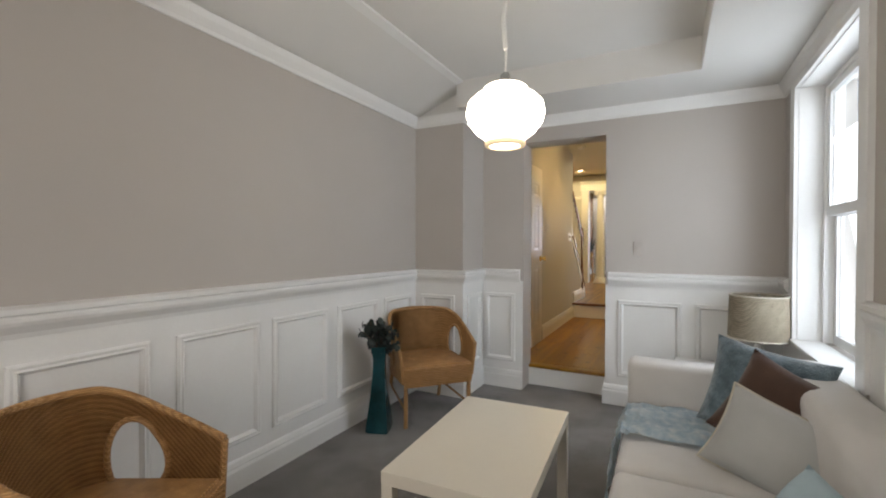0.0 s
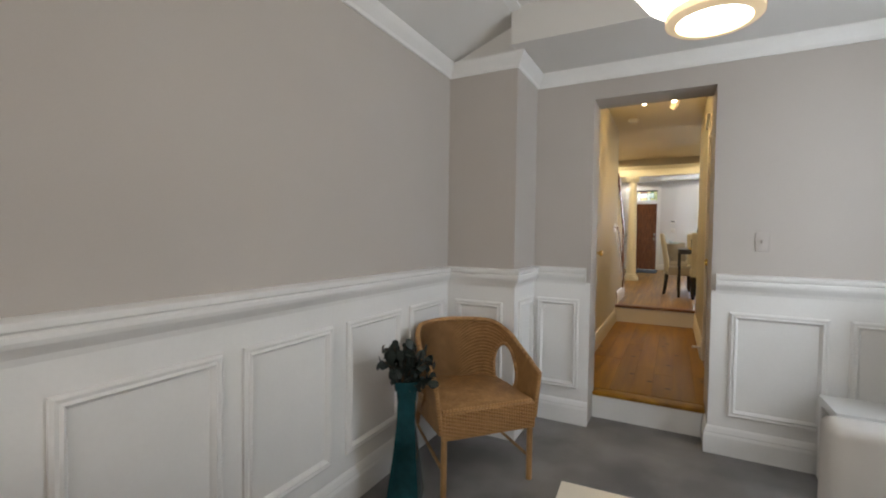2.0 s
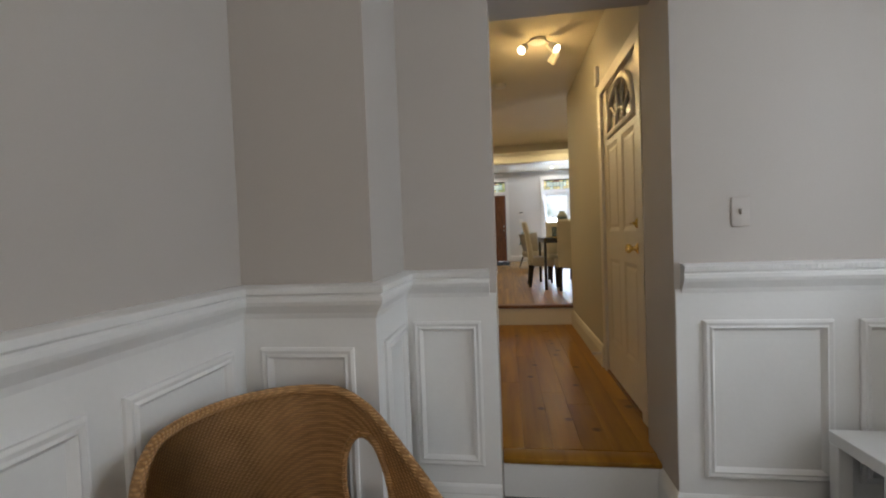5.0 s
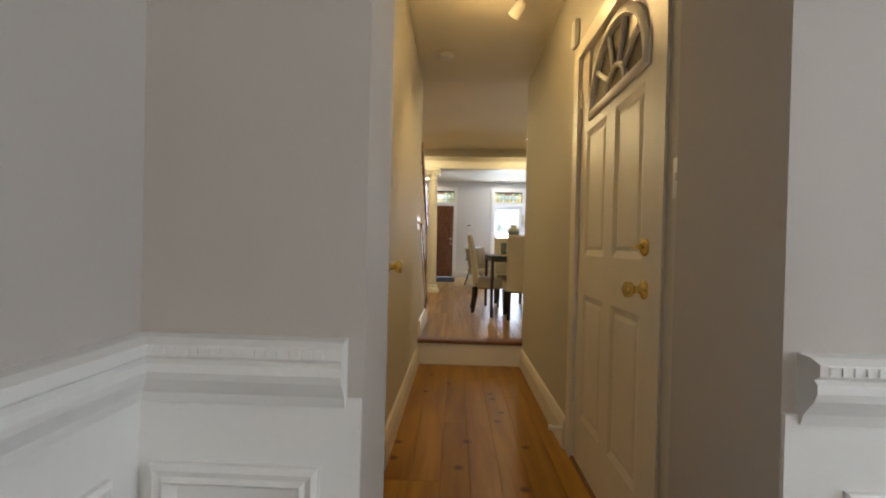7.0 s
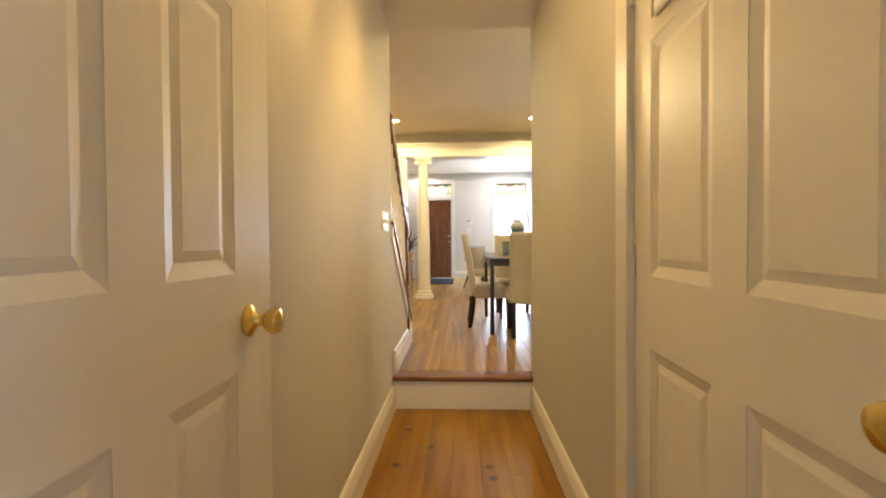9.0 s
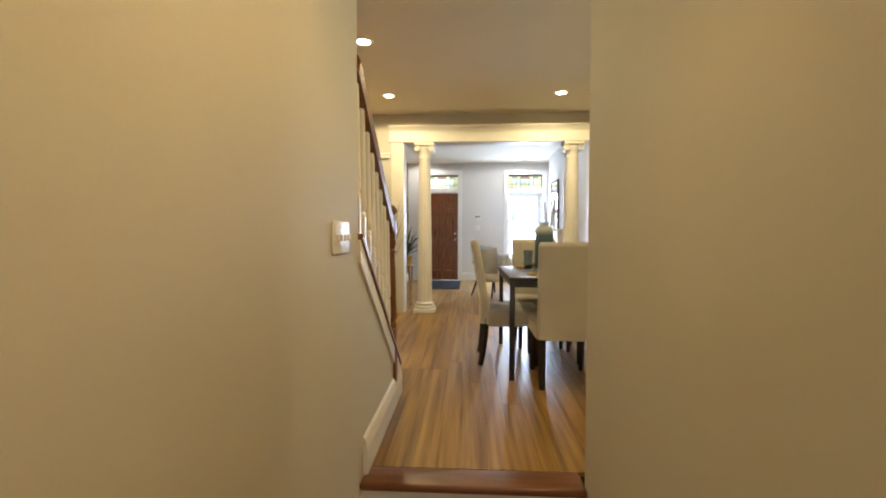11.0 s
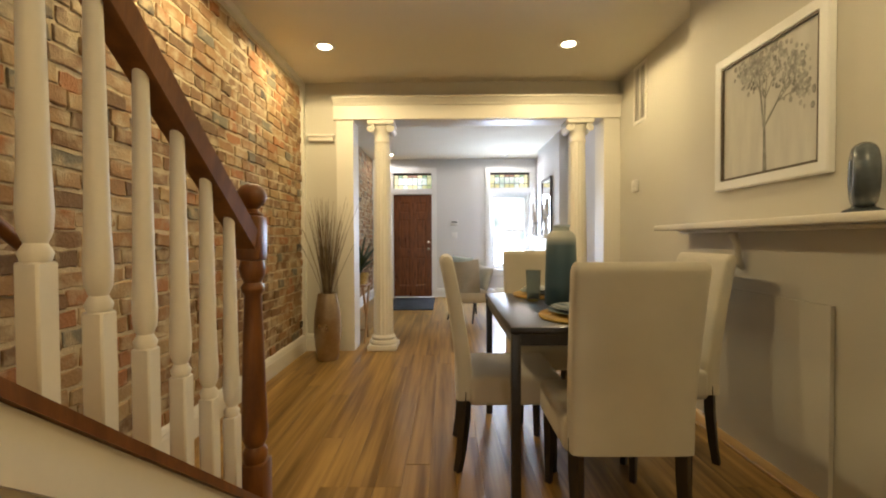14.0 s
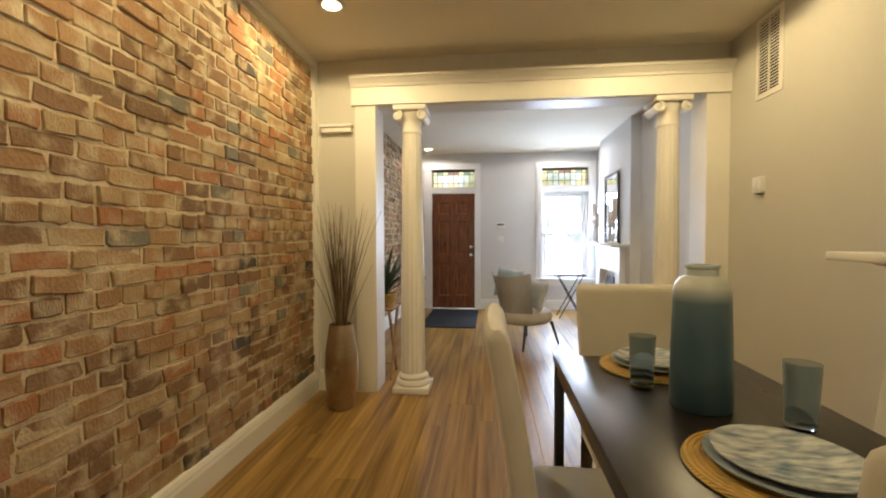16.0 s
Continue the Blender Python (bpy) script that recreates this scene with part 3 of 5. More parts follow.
def panel_door(name, w, h, rows, material, m, label, fan=False, thick=0.044):
    """A panelled door; local x from hinge to lock side, y out of its face (towards the viewer is -y)."""
    d = tagged(new(name), label, kind="structure")
    d.matrix_world = m
    st, cs = 0.11, (0.11, w / 2 - 0.055, w / 2 + 0.055, w - 0.11)
    bm = boxes((0, w, 0.013, thick, 0, h))
    zs = [0] + [v for r in rows for v in r] + [h]
    for a, b in ((0, cs[0]), (cs[1], cs[2]), (cs[3], w)):
        top = rows[-1][1] if fan and a == cs[1] else h
        box(bm, a, b, 0, 0.013, 0, top)
    for a, b in zip(zs[::2], zs[1::2]):
        for c0, c1 in ((cs[0], cs[1]), (cs[2], cs[3])):
            if not (fan and b == h):
                box(bm, c0, c1, 0, 0.013, a, b)
    if fan:
        box(bm, cs[0], cs[3], 0, 0.013, rows[-1][1], rows[-1][1] + 0.06)
    part("leaf", bm, material, d, smooth=False)
    for z0, z1 in rows:
        for c0, c1 in ((cs[0], cs[1]), (cs[2], cs[3])):
            p = sweep(B(), [(c0, z0), (c1, z0), (c1, z1), (c0, z1)], [(0, 0), (0.009, -0.009), (0.016, -0.010), (0.050, -0.003), (0.050, -0.012)], True,
                      Matrix(((1, 0, 0, 0), (0, 0, -1, 0.001), (0, 1, 0, 0), (0, 0, 0, 1))))
            box(p, c0 + 0.049, c1 - 0.049, 0.004, 0.014, z0 + 0.049, z1 - 0.049)
            part("panel", p, material, d, smooth=False)
    return d


def round_knob(parent, x, z, tee=False):
    rot = pose(x, 0, z, 90, 0, 0)
    if tee:
        k = part("deadbolt", lathe(B(), [(0.001, 0), (0.030, 0), (0.032, 0.006), (0.024, 0.014), (0.010, 0.018), (0.010, 0.026)], 24, m=rot), BRASS, parent, "polished brass thumb-turn deadbolt")
        part("thumb_turn", box(B(), x - 0.020, x + 0.020, -0.042, -0.024, z - 0.005, z + 0.005, 0.003), BRASS, k)
    else:
        part("door_knob", lathe(B(), [(0.001, 0), (0.033, 0), (0.034, 0.006), (0.020, 0.014), (0.013, 0.022), (0.013, 0.036), (0.024, 0.044), (0.029, 0.056), (0.026, 0.068), (0.012, 0.074), (0.001, 0.075)], 24, m=rot), BRASS, parent, "polished brass round knob")


HALLDOOR = mat("door_paint", (0.74, 0.70, 0.62), 0.38, scale=3, vary=0.03, fine=60, bump=0.03)
# east door: hinge far, lock near; local +x runs towards -y, local -y towards -x
east_m = Matrix(((0, 1, 0, 0.362), (-1, 0, 0, 5.79), (0, 0, 1, HZ + 0.015), (0, 0, 0, 1)))
d1 = panel_door("door_1", 0.913, 2.142, [(0.25, 0.885), (1.085, 1.72)], HALLDOOR, east_m, "cream panelled outside door with fan light", True)
round_knob(d1, 0.840, 0.982)
round_knob(d1, 0.840, 1.130, True)
# fan light: arched frame, glass and muntins
fc, fr = 0.50, 0.31
arch = [(fc + fr * math.cos(a), 1.80 + fr * 0.92 * math.sin(a)) for a in [math.pi * k / 24 for k in range(25)]]
toface = Matrix(((1, 0, 0, 0), (0, 0, -1, 0.010), (0, 1, 0, 0), (0, 0, 0, 1)))
f1 = part("fan_light", sweep(B(), arch, [(-0.035, 0), (-0.035, 0.018), (-0.02, 0.028), (0.0, 0.028), (0.012, 0.014), (0.012, 0)], True, toface), HALLDOOR, d1, "arched fan-light frame")
bm = B()
vs = [bm.verts.new((x, 0.008, z)) for x, z in arch]
bm.faces.new(vs)
part("glass", bm, mat("fan_glass", (0.26, 0.23, 0.16), 0.18, vary=0.1, bump=0.02), f1)
bm = B()
for ang in (36, 72, 108, 144):
    a = radians(ang)
    tube(bm, [(fc + 0.10 * math.cos(a), 0.0, 1.81 + 0.09 * math.sin(a)), (fc + fr * math.cos(a), 0.0, 1.80 + fr * 0.92 * math.sin(a))], 0.011, 6)
tube(bm, [(fc + 0.10 * math.cos(math.pi * k / 12), 0.0, 1.81 + 0.09 * math.sin(math.pi * k / 12)) for k in range(13)], 0.012, 6)
part("muntin", bm, HALLDOOR, f1)
structure("trim", boxes((HR - 0.010, HR + 0.06, 5.794, 5.885, HZ, 2.356), (HR - 0.010, HR + 0.06, 4.785, 4.873, HZ, 2.356), (HR - 0.010, HR + 0.03, 4.785, 5.885, 2.358, 2.44)), HALLDOOR, "cream door casing")
structure("trim", boxes((HR - 0.004, HR + 0.012, 4.876, 5.79, HZ, HZ + 0.014)), STAIN, "dark wooden door sill")
for z in (0.24, 1.12, 1.92):
    part("hinge", lathe(B(), [(0.006, z - 0.05), (0.008, z - 0.048), (0.008, z + 0.048), (0.006, z + 0.05)], 10, 0.004, -0.008), CREAM, d1, "painted butt hinge")
# plain white box set at a pale upright patch by the door head
ch = thing("door_chime", pose(HR, 5.86, 2.52), "small white box on the wall above the door", "sensor")
part("cover", box(B(), -0.03, 0, -0.035, 0.035, -0.075, 0.075, 0.008), PLASTIC, ch)
ds = thing("door_stop", pose(HR - 0.022, 5.93, 0.305), "white rubber door stop on baseboard", "door stop")
part("stop", lathe(B(), [(0.001, 0), (0.014, 0), (0.010, 0.012), (0.010, 0.05), (0.016, 0.055), (0.016, 0.068), (0.001, 0.07)], 12, m=pose(0, 0, 0, 0, -90, 0)), PLASTIC, ds)
# west door: hinge near, lock far; local +x runs +y, local -y towards +x
west_m = Matrix(((0, -1, 0, -0.612), (1, 0, 0, 4.70), (0, 0, 1, HZ + 0.012), (0, 0, 0, 1)))
d2 = panel_door("door_2", 0.75, 2.036, [(0.24, 0.92), (1.125, 1.66), (1.76, 1.92)], HALLDOOR, west_m, "cream six-panel closet door, closed")
round_knob(d2, 0.69, 1.02)
structure("trim", boxes((HL - 0.03, HL + 0.020, 4.615, 4.695, HZ, 2.25), (HL - 0.03, HL + 0.020, 5.455, 5.535, HZ, 2.25), (HL - 0.03, HL + 0.020, 4.615, 5.535, 2.25, 2.33)), HALLDOOR, "cream door casing")
# track spots and smoke detector
tl = thing("track_light", pose(-0.10, 5.98, 2.90), "white ceiling fixture with three lit spot heads", "ceiling light")
part("canopy", lathe(B(), [(0.07, 0), (0.07, -0.02), (0.05, -0.03), (0.001, -0.03)], 24), PLASTIC, tl)
for dx, dy, tx, ty in ((-0.12, -0.08, -0.5, -0.8), (0.12, -0.06, 0.5, -0.6), (0.15, 0.16, -0.6, 0.7)):
    hm = look((dx, dy, -0.09), (dx + tx * 0.3, dy + ty * 0.3, -0.30))
    hd = part("spot_head", lathe(B(), [(0.018, 0.05), (0.030, 0.03), (0.038, -0.05), (0.034, -0.05), (0.03, 0.0), (0.001, 0.01)], 20, m=hm), PLASTIC, tl)
    part("bulb", lathe(B(), [(0.001, -0.035), (0.030, -0.035), (0.030, -0.04), (0.001, -0.042)], 20, m=hm), BULB, hd)
    part("stem", tube(B(), [(dx * 0.5, dy * 0.5, -0.02), (dx, dy, -0.07)], 0.007), PLASTIC, tl)
sd = thing("smoke_detector", pose(-0.42, 7.0, 2.90), "round white smoke detector on hall ceiling", "smoke detector")
part("housing", lathe(B(), [(0.065, 0), (0.065, -0.02), (0.05, -0.035), (0.001, -0.036)], 28), PLASTIC, sd)

# ---- dining room and front room shell ----
BW, EW, PY, FY, CZ = -1.575, 1.655, 11.68, 15.92, 3.17
structure("subfloor", boxes((BW - 0.2, EW + 0.2, HY1 + 0.0, FY, 0.30, DZ - 0.022)), GAP, "dark gaps between floor boards")
structure("ceiling", boxes((BW - 0.2, EW + 0.2, HY1 - 0.1, FY + 0.2, CZ, CZ + 0.1)), DCEIL, "flat ceiling with recessed lights, its cream partly floor bounce")
structure("wall_brick_backing", boxes((BW - 0.25, BW - 0.005, 6.2, 11.72, -0.06, CZ)), MORTAR, "tan lime mortar of the exposed brick wall", False)
structure("wall_front_brick_backing", boxes((BW - 0.25, BW - 0.005, 11.95, FY, 0.3, CZ)), MORTAR, "tan lime mortar of the front room brick wall")
structure("wall_dining_east", boxes((EW, EW + 0.15, HY1 - 0.1, 11.95, 0.3, CZ)), BEIGE, "pale beige painted wall")
structure("wall_return", boxes((HR + 0.14, EW, HY1 - 0.12, HY1, 0.3, CZ)), BEIGE, "pale beige painted wall")
structure("wall_chimney", boxes((1.51, EW, 8.70, 10.16, DZ, CZ)), BEIGE, "pale beige painted chimney breast")
structure("wall_stair_rear", boxes((BW, HL - 0.11, 6.2, 6.3, 0, CZ)), BEIGE, "beige wall behind the stair")
trim([(BW, 11.70), (BW, 8.72)], BASE, "white baseboard below the brick", DZ, CREAM, "baseboard")
trim([(EW, 10.16), (EW, 11.68)], BASE, "white baseboard", DZ, CREAM, "baseboard")
trim([(1.51, 8.70), (1.51, 10.16)], [(0, 0), (0.10, 0), (0.10, 0.012), (0.094, 0.016), (0.012, 0.016), (0, 0.03)], "pale oak border along the hearth wall", DZ, HONEY, "trim")
structure("trim", boxes((BW - 0.01, BW + 0.03, 11.63, 11.70, DZ + 0.17, CZ)), CREAM, "cream upright strip at the brick's edge")
structure("trim", boxes((BW - 0.01, BW + 0.035, 7.0, 11.63, CZ - 0.055, CZ)), CREAM, "cream strip along the top of the brick")
# partition with columns
structure("wall_partition", boxes((BW, -1.225, PY + 0.02, 11.93, DZ, CZ), (-1.225, EW, PY + 0.02, 11.93, 2.80, CZ)), BEIGE, "beige partition with wide columned opening")
structure("trim", boxes((-1.225, -1.055, PY, 11.95, DZ, 2.80)), CREAM, "cream square pilaster")
structure("trim", boxes((1.49, EW, PY, 11.95, DZ, 2.80)), CREAM, "cream square pilaster")
structure("trim", boxes((-1.25, EW, PY - 0.02, PY + 0.02, 2.79, 2.945)), CREAM, "cream entablature board")
trim([(EW, PY - 0.02), (-1.25, PY - 0.02)], [(0, 2.93), (0.012, 2.93), (0.02, 2.95), (0.05, 2.985), (0.06, 2.99), (0.06, 3.01), (0, 3.01)], "cream entablature cornice", 0, CREAM)
structure("trim", boxes((-1.225, EW, PY + 0.02, 11.93, 2.785, 2.80)), CREAM, "cream soffit of the opening")
structure("trim", box(box(B(), -1.50, -1.25, PY - 0.03, PY + 0.02, 2.575, 2.615, 0.006), -1.51, -1.24, PY - 0.045, PY + 0.02, 2.615, 2.64, 0.006), CREAM, "small cream ledge moulding")
trim([(-1.228, PY + 0.02), (BW + 0.02, PY + 0.02)], BASE, "cream baseboard", DZ, CREAM, "baseboard")


def ionic_column(m):
    c = thing("column", m, "cream fluted column with scrolled Ionic capital", "column", "columns of the opening")
    part("plinth", box(B(), -0.15, 0.15, -0.15, 0.15, 0, 0.055, 0.008), CREAM, c)
    part("base", lathe(B(), [(0.14, 0.055), (0.148, 0.075), (0.14, 0.095), (0.118, 0.10), (0.118, 0.11), (0.128, 0.125), (0.118, 0.14), (0.105, 0.15)], 40), CREAM, c)
    bm = B()
    rings, seg = [], 96
    for i in range(13):
        f = i / 12
        z = 0.15 + f * 1.98
        r0 = 0.102 - 0.024 * f ** 1.5
        rings.append([bm.verts.new(((r := r0 * (1 - 0.045 * (math.cos(16 * 2 * math.pi * k / seg) > 0.2))) * math.cos(2 * math.pi * k / seg), r * math.sin(2 * math.pi * k / seg), z)) for k in range(seg)])
    for a, b in zip(rings, rings[1:]):
        for k in range(seg):
            bm.faces.new((a[k], a[(k + 1) % seg], b[(k + 1) % seg], b[k]))
    part("shaft", bm, CREAM, c, "fluted shaft")
    cap = part("capital", lathe(B(), [(0.078, 2.13), (0.086, 2.14), (0.086, 2.155), (0.078, 2.165), (0.08, 2.25), (0.10, 2.275), (0.105, 2.30), (0.09, 2.31)], 36), CREAM, c)
    part("abacus", box(B(), -0.135, 0.135, -0.135, 0.135, 2.31, 2.352, 0.008), CREAM, cap)
    for sx in (-1, 1):
        for sy in (-1, 1):
            pts = [(sx * (0.104 + (0.047 - 0.0062 * k * 0.7) * math.cos(k * 0.7 + 1.6 * 1)), sy * 0.108, 2.268 + (0.047 - 0.0062 * k * 0.7) * math.sin(k * 0.7 + 1.6)) for k in range(11)]
            part("volute", tube(B(), pts, 0.013, 6), CREAM, cap)
        part("scroll", lathe(B(), [(0.001, -0.10), (0.036, -0.10), (0.028, 0), (0.036, 0.10), (0.001, 0.10)], 20, m=pose(sx * 0.104, 0, 2.268, 90, 0, 0)), CREAM, cap)
    return c


col = ionic_column(pose(-0.775, 11.80, DZ))
copy_thing(col, pose(1.255, 11.80, DZ))

# front room
structure("wall_front", boxes((BW - 0.2, -1.16, FY, FY + 0.25, 0.3, CZ), (-0.40, 0.76, FY, FY + 0.25, 0.3, CZ), (1.54, EW + 0.15, FY, FY + 0.25, 0.3, CZ),
                              (-1.16, -0.40, FY, FY + 0.25, 2.90, CZ), (0.76, 1.54, FY, FY + 0.25, 2.90, CZ), (0.76, 1.54, FY, FY + 0.25, 0.3, 1.0),
                              (-1.16, -0.40, FY, FY + 0.25, 2.475, 2.57), (0.76, 1.54, FY, FY + 0.25, 2.49, 2.60)), PALE, "pale grey painted front wall")
structure("wall_front_east", boxes((EW + 0.03, EW + 0.18, 11.95, FY, 0.3, CZ)), PALE, "pale grey painted side wall")
structure("wall_front_chimney", boxes((1.56, EW + 0.03, 13.7, 15.2, DZ, CZ)), PALE, "pale grey painted chimney breast")
for x0, x1 in ((-0.30, 0.67),):
    trim([(x1, FY), (x0, FY)], BASE, "white baseboard", DZ, WHITE, "baseboard")
trim([(EW + 0.03, FY), (0.67, FY)], BASE, "white baseboard", DZ, WHITE, "baseboard")
trim([(BW, FY), (BW, 11.95)], BASE, "white baseboard", DZ, WHITE, "baseboard")
trim([(EW + 0.03, 11.95), (EW + 0.03, 13.7)], BASE, "white baseboard", DZ, WHITE, "baseboard")
structure("trim", boxes((BW - 0.01, BW + 0.03, 11.95, 12.03, DZ, CZ)), WHITE, "white upright strip at the brick's edge")
CAS = [(-1.30, -1.165, -0.395, -0.30), (0.665, 0.762, 1.538, 1.655)]
for a, b, c, d in CAS:
    low = DZ if a < 0 else 0.99
    structure("trim", boxes((a, b, FY - 0.03, FY, low, 2.895), (c, d, FY - 0.03, FY, low, 2.895), (a - 0.01, d, FY - 0.04, FY, 2.895, 3.0), (b, c, FY - 0.03, FY, 2.48, 2.585)), WHITE, "white painted casing with head board")
structure("trim", box(B(), 0.64, 1.655, FY - 0.07, FY, 0.945, 0.99, 0.006), WHITE, "white window stool")
structure("trim", boxes((0.70, 1.62, FY - 0.025, FY, 0.86, 0.943)), WHITE, "white window apron")
fd = panel_door("door_3", 0.755, 2.03, [(0.22, 0.80), (0.95, 1.55), (1.67, 1.88)], MAHOG, Matrix(((1, 0, 0, -1.158), (0, 1, 0, FY + 0.01), (0, 0, 1, DZ + 0.005), (0, 0, 0, 1))), "dark mahogany six-panel front door")
part("door_knob", lathe(B(), [(0.001, 0), (0.03, 0), (0.02, 0.012), (0.012, 0.03), (0.026, 0.042), (0.026, 0.06), (0.001, 0.065)], 20, m=pose(0.69, 0, 0.95, 90, 0, 0)), CHROME, fd, "satin steel knob")
part("deadbolt", lathe(B(), [(0.001, 0), (0.028, 0), (0.026, 0.012), (0.001, 0.014)], 20, m=pose(0.69, 0, 1.09, 90, 0, 0)), CHROME, fd, "satin steel deadbolt")
sash_window("window_2", 0.762, 1.538, FY + 0.09, 1.0, 2.49, WHITE, Matrix(), "white double-hung front window, overexposed")


def transom(name, x0, x1, z0, z1, label):
    t = tagged(new(name), label, kind="structure")
    bm = B()
    n = 8
    w = (x1 - x0) / n
    for k in range(n + 1):
        box(bm, x0 + k * w - 0.004, x0 + k * w + 0.004, FY + 0.045, FY + 0.057, z0, z1)
    for f in (0, 0.28, 0.72, 1):
        box(bm, x0, x1, FY + 0.046, FY + 0.056, z0 + f * (z1 - z0) - 0.004, z0 + f * (z1 - z0) + 0.004)
    part("came", bm, SHADOWGAP, t)
    for k in range(n):
        for r, (f0, f1) in enumerate(((0, 0.28), (0.28, 0.72), (0.72, 1))):
            if r == 1:
                q = 0 if k in (0, 7) else 1
            else:
                q = (0, 2, 0, 3, 3, 0, 2, 0)[k] if r == 2 else (0, 0, 1, 0, 0, 1, 0, 0)[k]
            g = part("pane", boxes((x0 + k * w + 0.003, x0 + k * w + w - 0.003, FY + 0.049, FY + 0.053, z0 + f0 * (z1 - z0) + 0.003, z0 + f1 * (z1 - z0) - 0.003)), STAINED[q], t)
            g.visible_shadow = False
    bm = B()
    box(bm, x0 - 0.01, x1 + 0.01, FY + 0.044, FY + 0.058, z1 - 0.045, z1)
    part("head_strip", bm, DARKLINE, t)
    return t


transom("window_3", -1.16, -0.40, 2.57, 2.90, "stained-glass transom in amber and green")
transom("window_4", 0.76, 1.54, 2.60, 2.90, "stained-glass transom in amber and green")


def outdoor_material():
    m = glow("street_brightness", (0.9, 0.96, 1.0), 1.35)
    nt = m.node_tree
    b = nt.nodes["Principled BSDF"]
    tc, nz, rp = nt.nodes.new("ShaderNodeTexCoord"), nt.nodes.new("ShaderNodeTexNoise"), nt.nodes.new("ShaderNodeValToRGB")
    nz.inputs["Scale"].default_value, nz.inputs["Detail"].default_value = 1.6, 6
    rp.color_ramp.elements[0].position, rp.color_ramp.elements[0].color = 0.36, (0.30, 0.40, 0.36, 1)
    rp.color_ramp.elements[1].position, rp.color_ramp.elements[1].color = 0.56, (0.92, 0.97, 1, 1)
    nt.links.new(tc.outputs["Object"], nz.inputs["Vector"])
    nt.links.new(nz.outputs[0], rp.inputs[0])
    nt.links.new(rp.outputs[0], b.inputs["Emission Color"])
    b.inputs["Base Color"].default_value = (0, 0, 0, 1)
    return m


tagged(finish("backdrop", boxes((-5, 6, 18.4, 18.42, -1, 6)), outdoor_material()), "bright blurred street and trees outside", kind="structure")


def downlight(m):
    t = thing("downlight", m, "round recessed ceiling light, lit, white ring", "ceiling light", "recessed ceiling lights")
    part("ring", lathe(B(), [(0.055, -0.002), (0.072, -0.010), (0.085, -0.008), (0.088, 0), (0.055, 0.0), (0.055, -0.002)], 32), PLASTIC, t)
    part("lens", lathe(B(), [(0.001, -0.006), (0.055, -0.006), (0.055, -0.001), (0.001, -0.001)], 24), BULB, t)
    return t


dl = downlight(pose(*CEILING_SPOTS[0], CZ))
for p in CEILING_SPOTS[1:6]:
    copy_thing(dl, pose(*p, CZ))

# ---- stair ----
RISE, RUN, SY0 = 0.19, 0.238, 8.66
stair = thing("staircase", pose(0, 0, 0), "white-painted stair with oak treads rising beside brick", "staircase")
for k in range(9):
    y1 = SY0 - k * RUN
    z = DZ + (k + 1) * RISE
    part("riser", boxes((BW + 0.03, HL - 0.115, y1 - 0.02, y1, z - RISE, z - 0.03)), CREAM, stair)
    part("tread", box(B(), BW + 0.03, HL - 0.112, y1 - RUN - 0.02, y1 + 0.025, z - 0.03, z, 0.010), OAK, stair, "oak tread")
SL = 0.80


def slope_board(y0, y1, top, depth, x0, x1):
    """A board that falls with the stair; top is its height at y = 7.556."""
    bm = B()
    pts = [(y0, top - SL * (y0 - 7.556)), (y1, top - SL * (y1 - 7.556)), (y1, top - depth - SL * (y1 - 7.556)), (y0, top - depth - SL * (y0 - 7.556))]
    a = [bm.verts.new((x0, y, z)) for y, z in pts]
    b = [bm.verts.new((x1, y, z)) for y, z in pts]
    for k in range(4):
        bm.faces.new((a[k], a[(k + 1) % 4], b[(k + 1) % 4], b[k]))
    bm.faces.new(a[::-1]), bm.faces.new(b)
    return bm


part("skirt_board", slope_board(6.4, 8.74, 1.66, 0.30, BW + 0.003, BW + 0.028), CREAM, stair)
part("stringer", slope_board(7.552, 8.66, 1.515, 0.10, HL - 0.02, HL + 0.012), CREAM, stair)
part("stringer_cap", slope_board(7.552, 8.66, 1.541, 0.024, HL - 0.10, HL + 0.022), STAIN, stair, "stained wooden cap strip")
bm = B()
under = [(7.55, DZ - 0.2), (8.68, DZ - 0.2), (8.68, 1.46 - SL * (8.68 - 7.556)), (7.55, 1.46 + SL * 0.006)]
a = [bm.verts.new((HL - 0.11, y, z)) for y, z in under]
b = [bm.verts.new((HL, y, z)) for y, z in under]
for k in range(4):
    bm.faces.new((a[k], a[(k + 1) % 4], b[(k + 1) % 4], b[k]))
bm.faces.new(a[::-1]), bm.faces.new(b)
structure("wall_under_stair", bm, BEIGE, "beige painted wall below the stair stringer")
trim([(HL, 8.68), (HL, HY1 + 0.02)], BASE, "cream baseboard", DZ, CREAM, "baseboard")
RX = HL - 0.018


def rail_z(y):
    return 2.125 - 0.79 * (y - 7.74)


def baluster(y):
    z0, z1 = 1.541 - SL * (y - 7.556), rail_z(y) - 0.02
    h = z1 - z0
    bm = box(B(), RX - 0.017, RX + 0.017, y - 0.017, y + 0.017, z0 - 0.02, z0 + 0.20, 0.003, 1)
    lathe(bm, [(0.017, z0 + 0.20), (0.020, z0 + 0.212), (0.013, z0 + 0.225), (0.019, z0 + 0.24), (0.021, z0 + 0.27), (0.018, z0 + 0.34), (0.0145, z1 - 0.10), (0.013, z1)], 14, RX, y)
    part("baluster", bm, CREAM, stair)


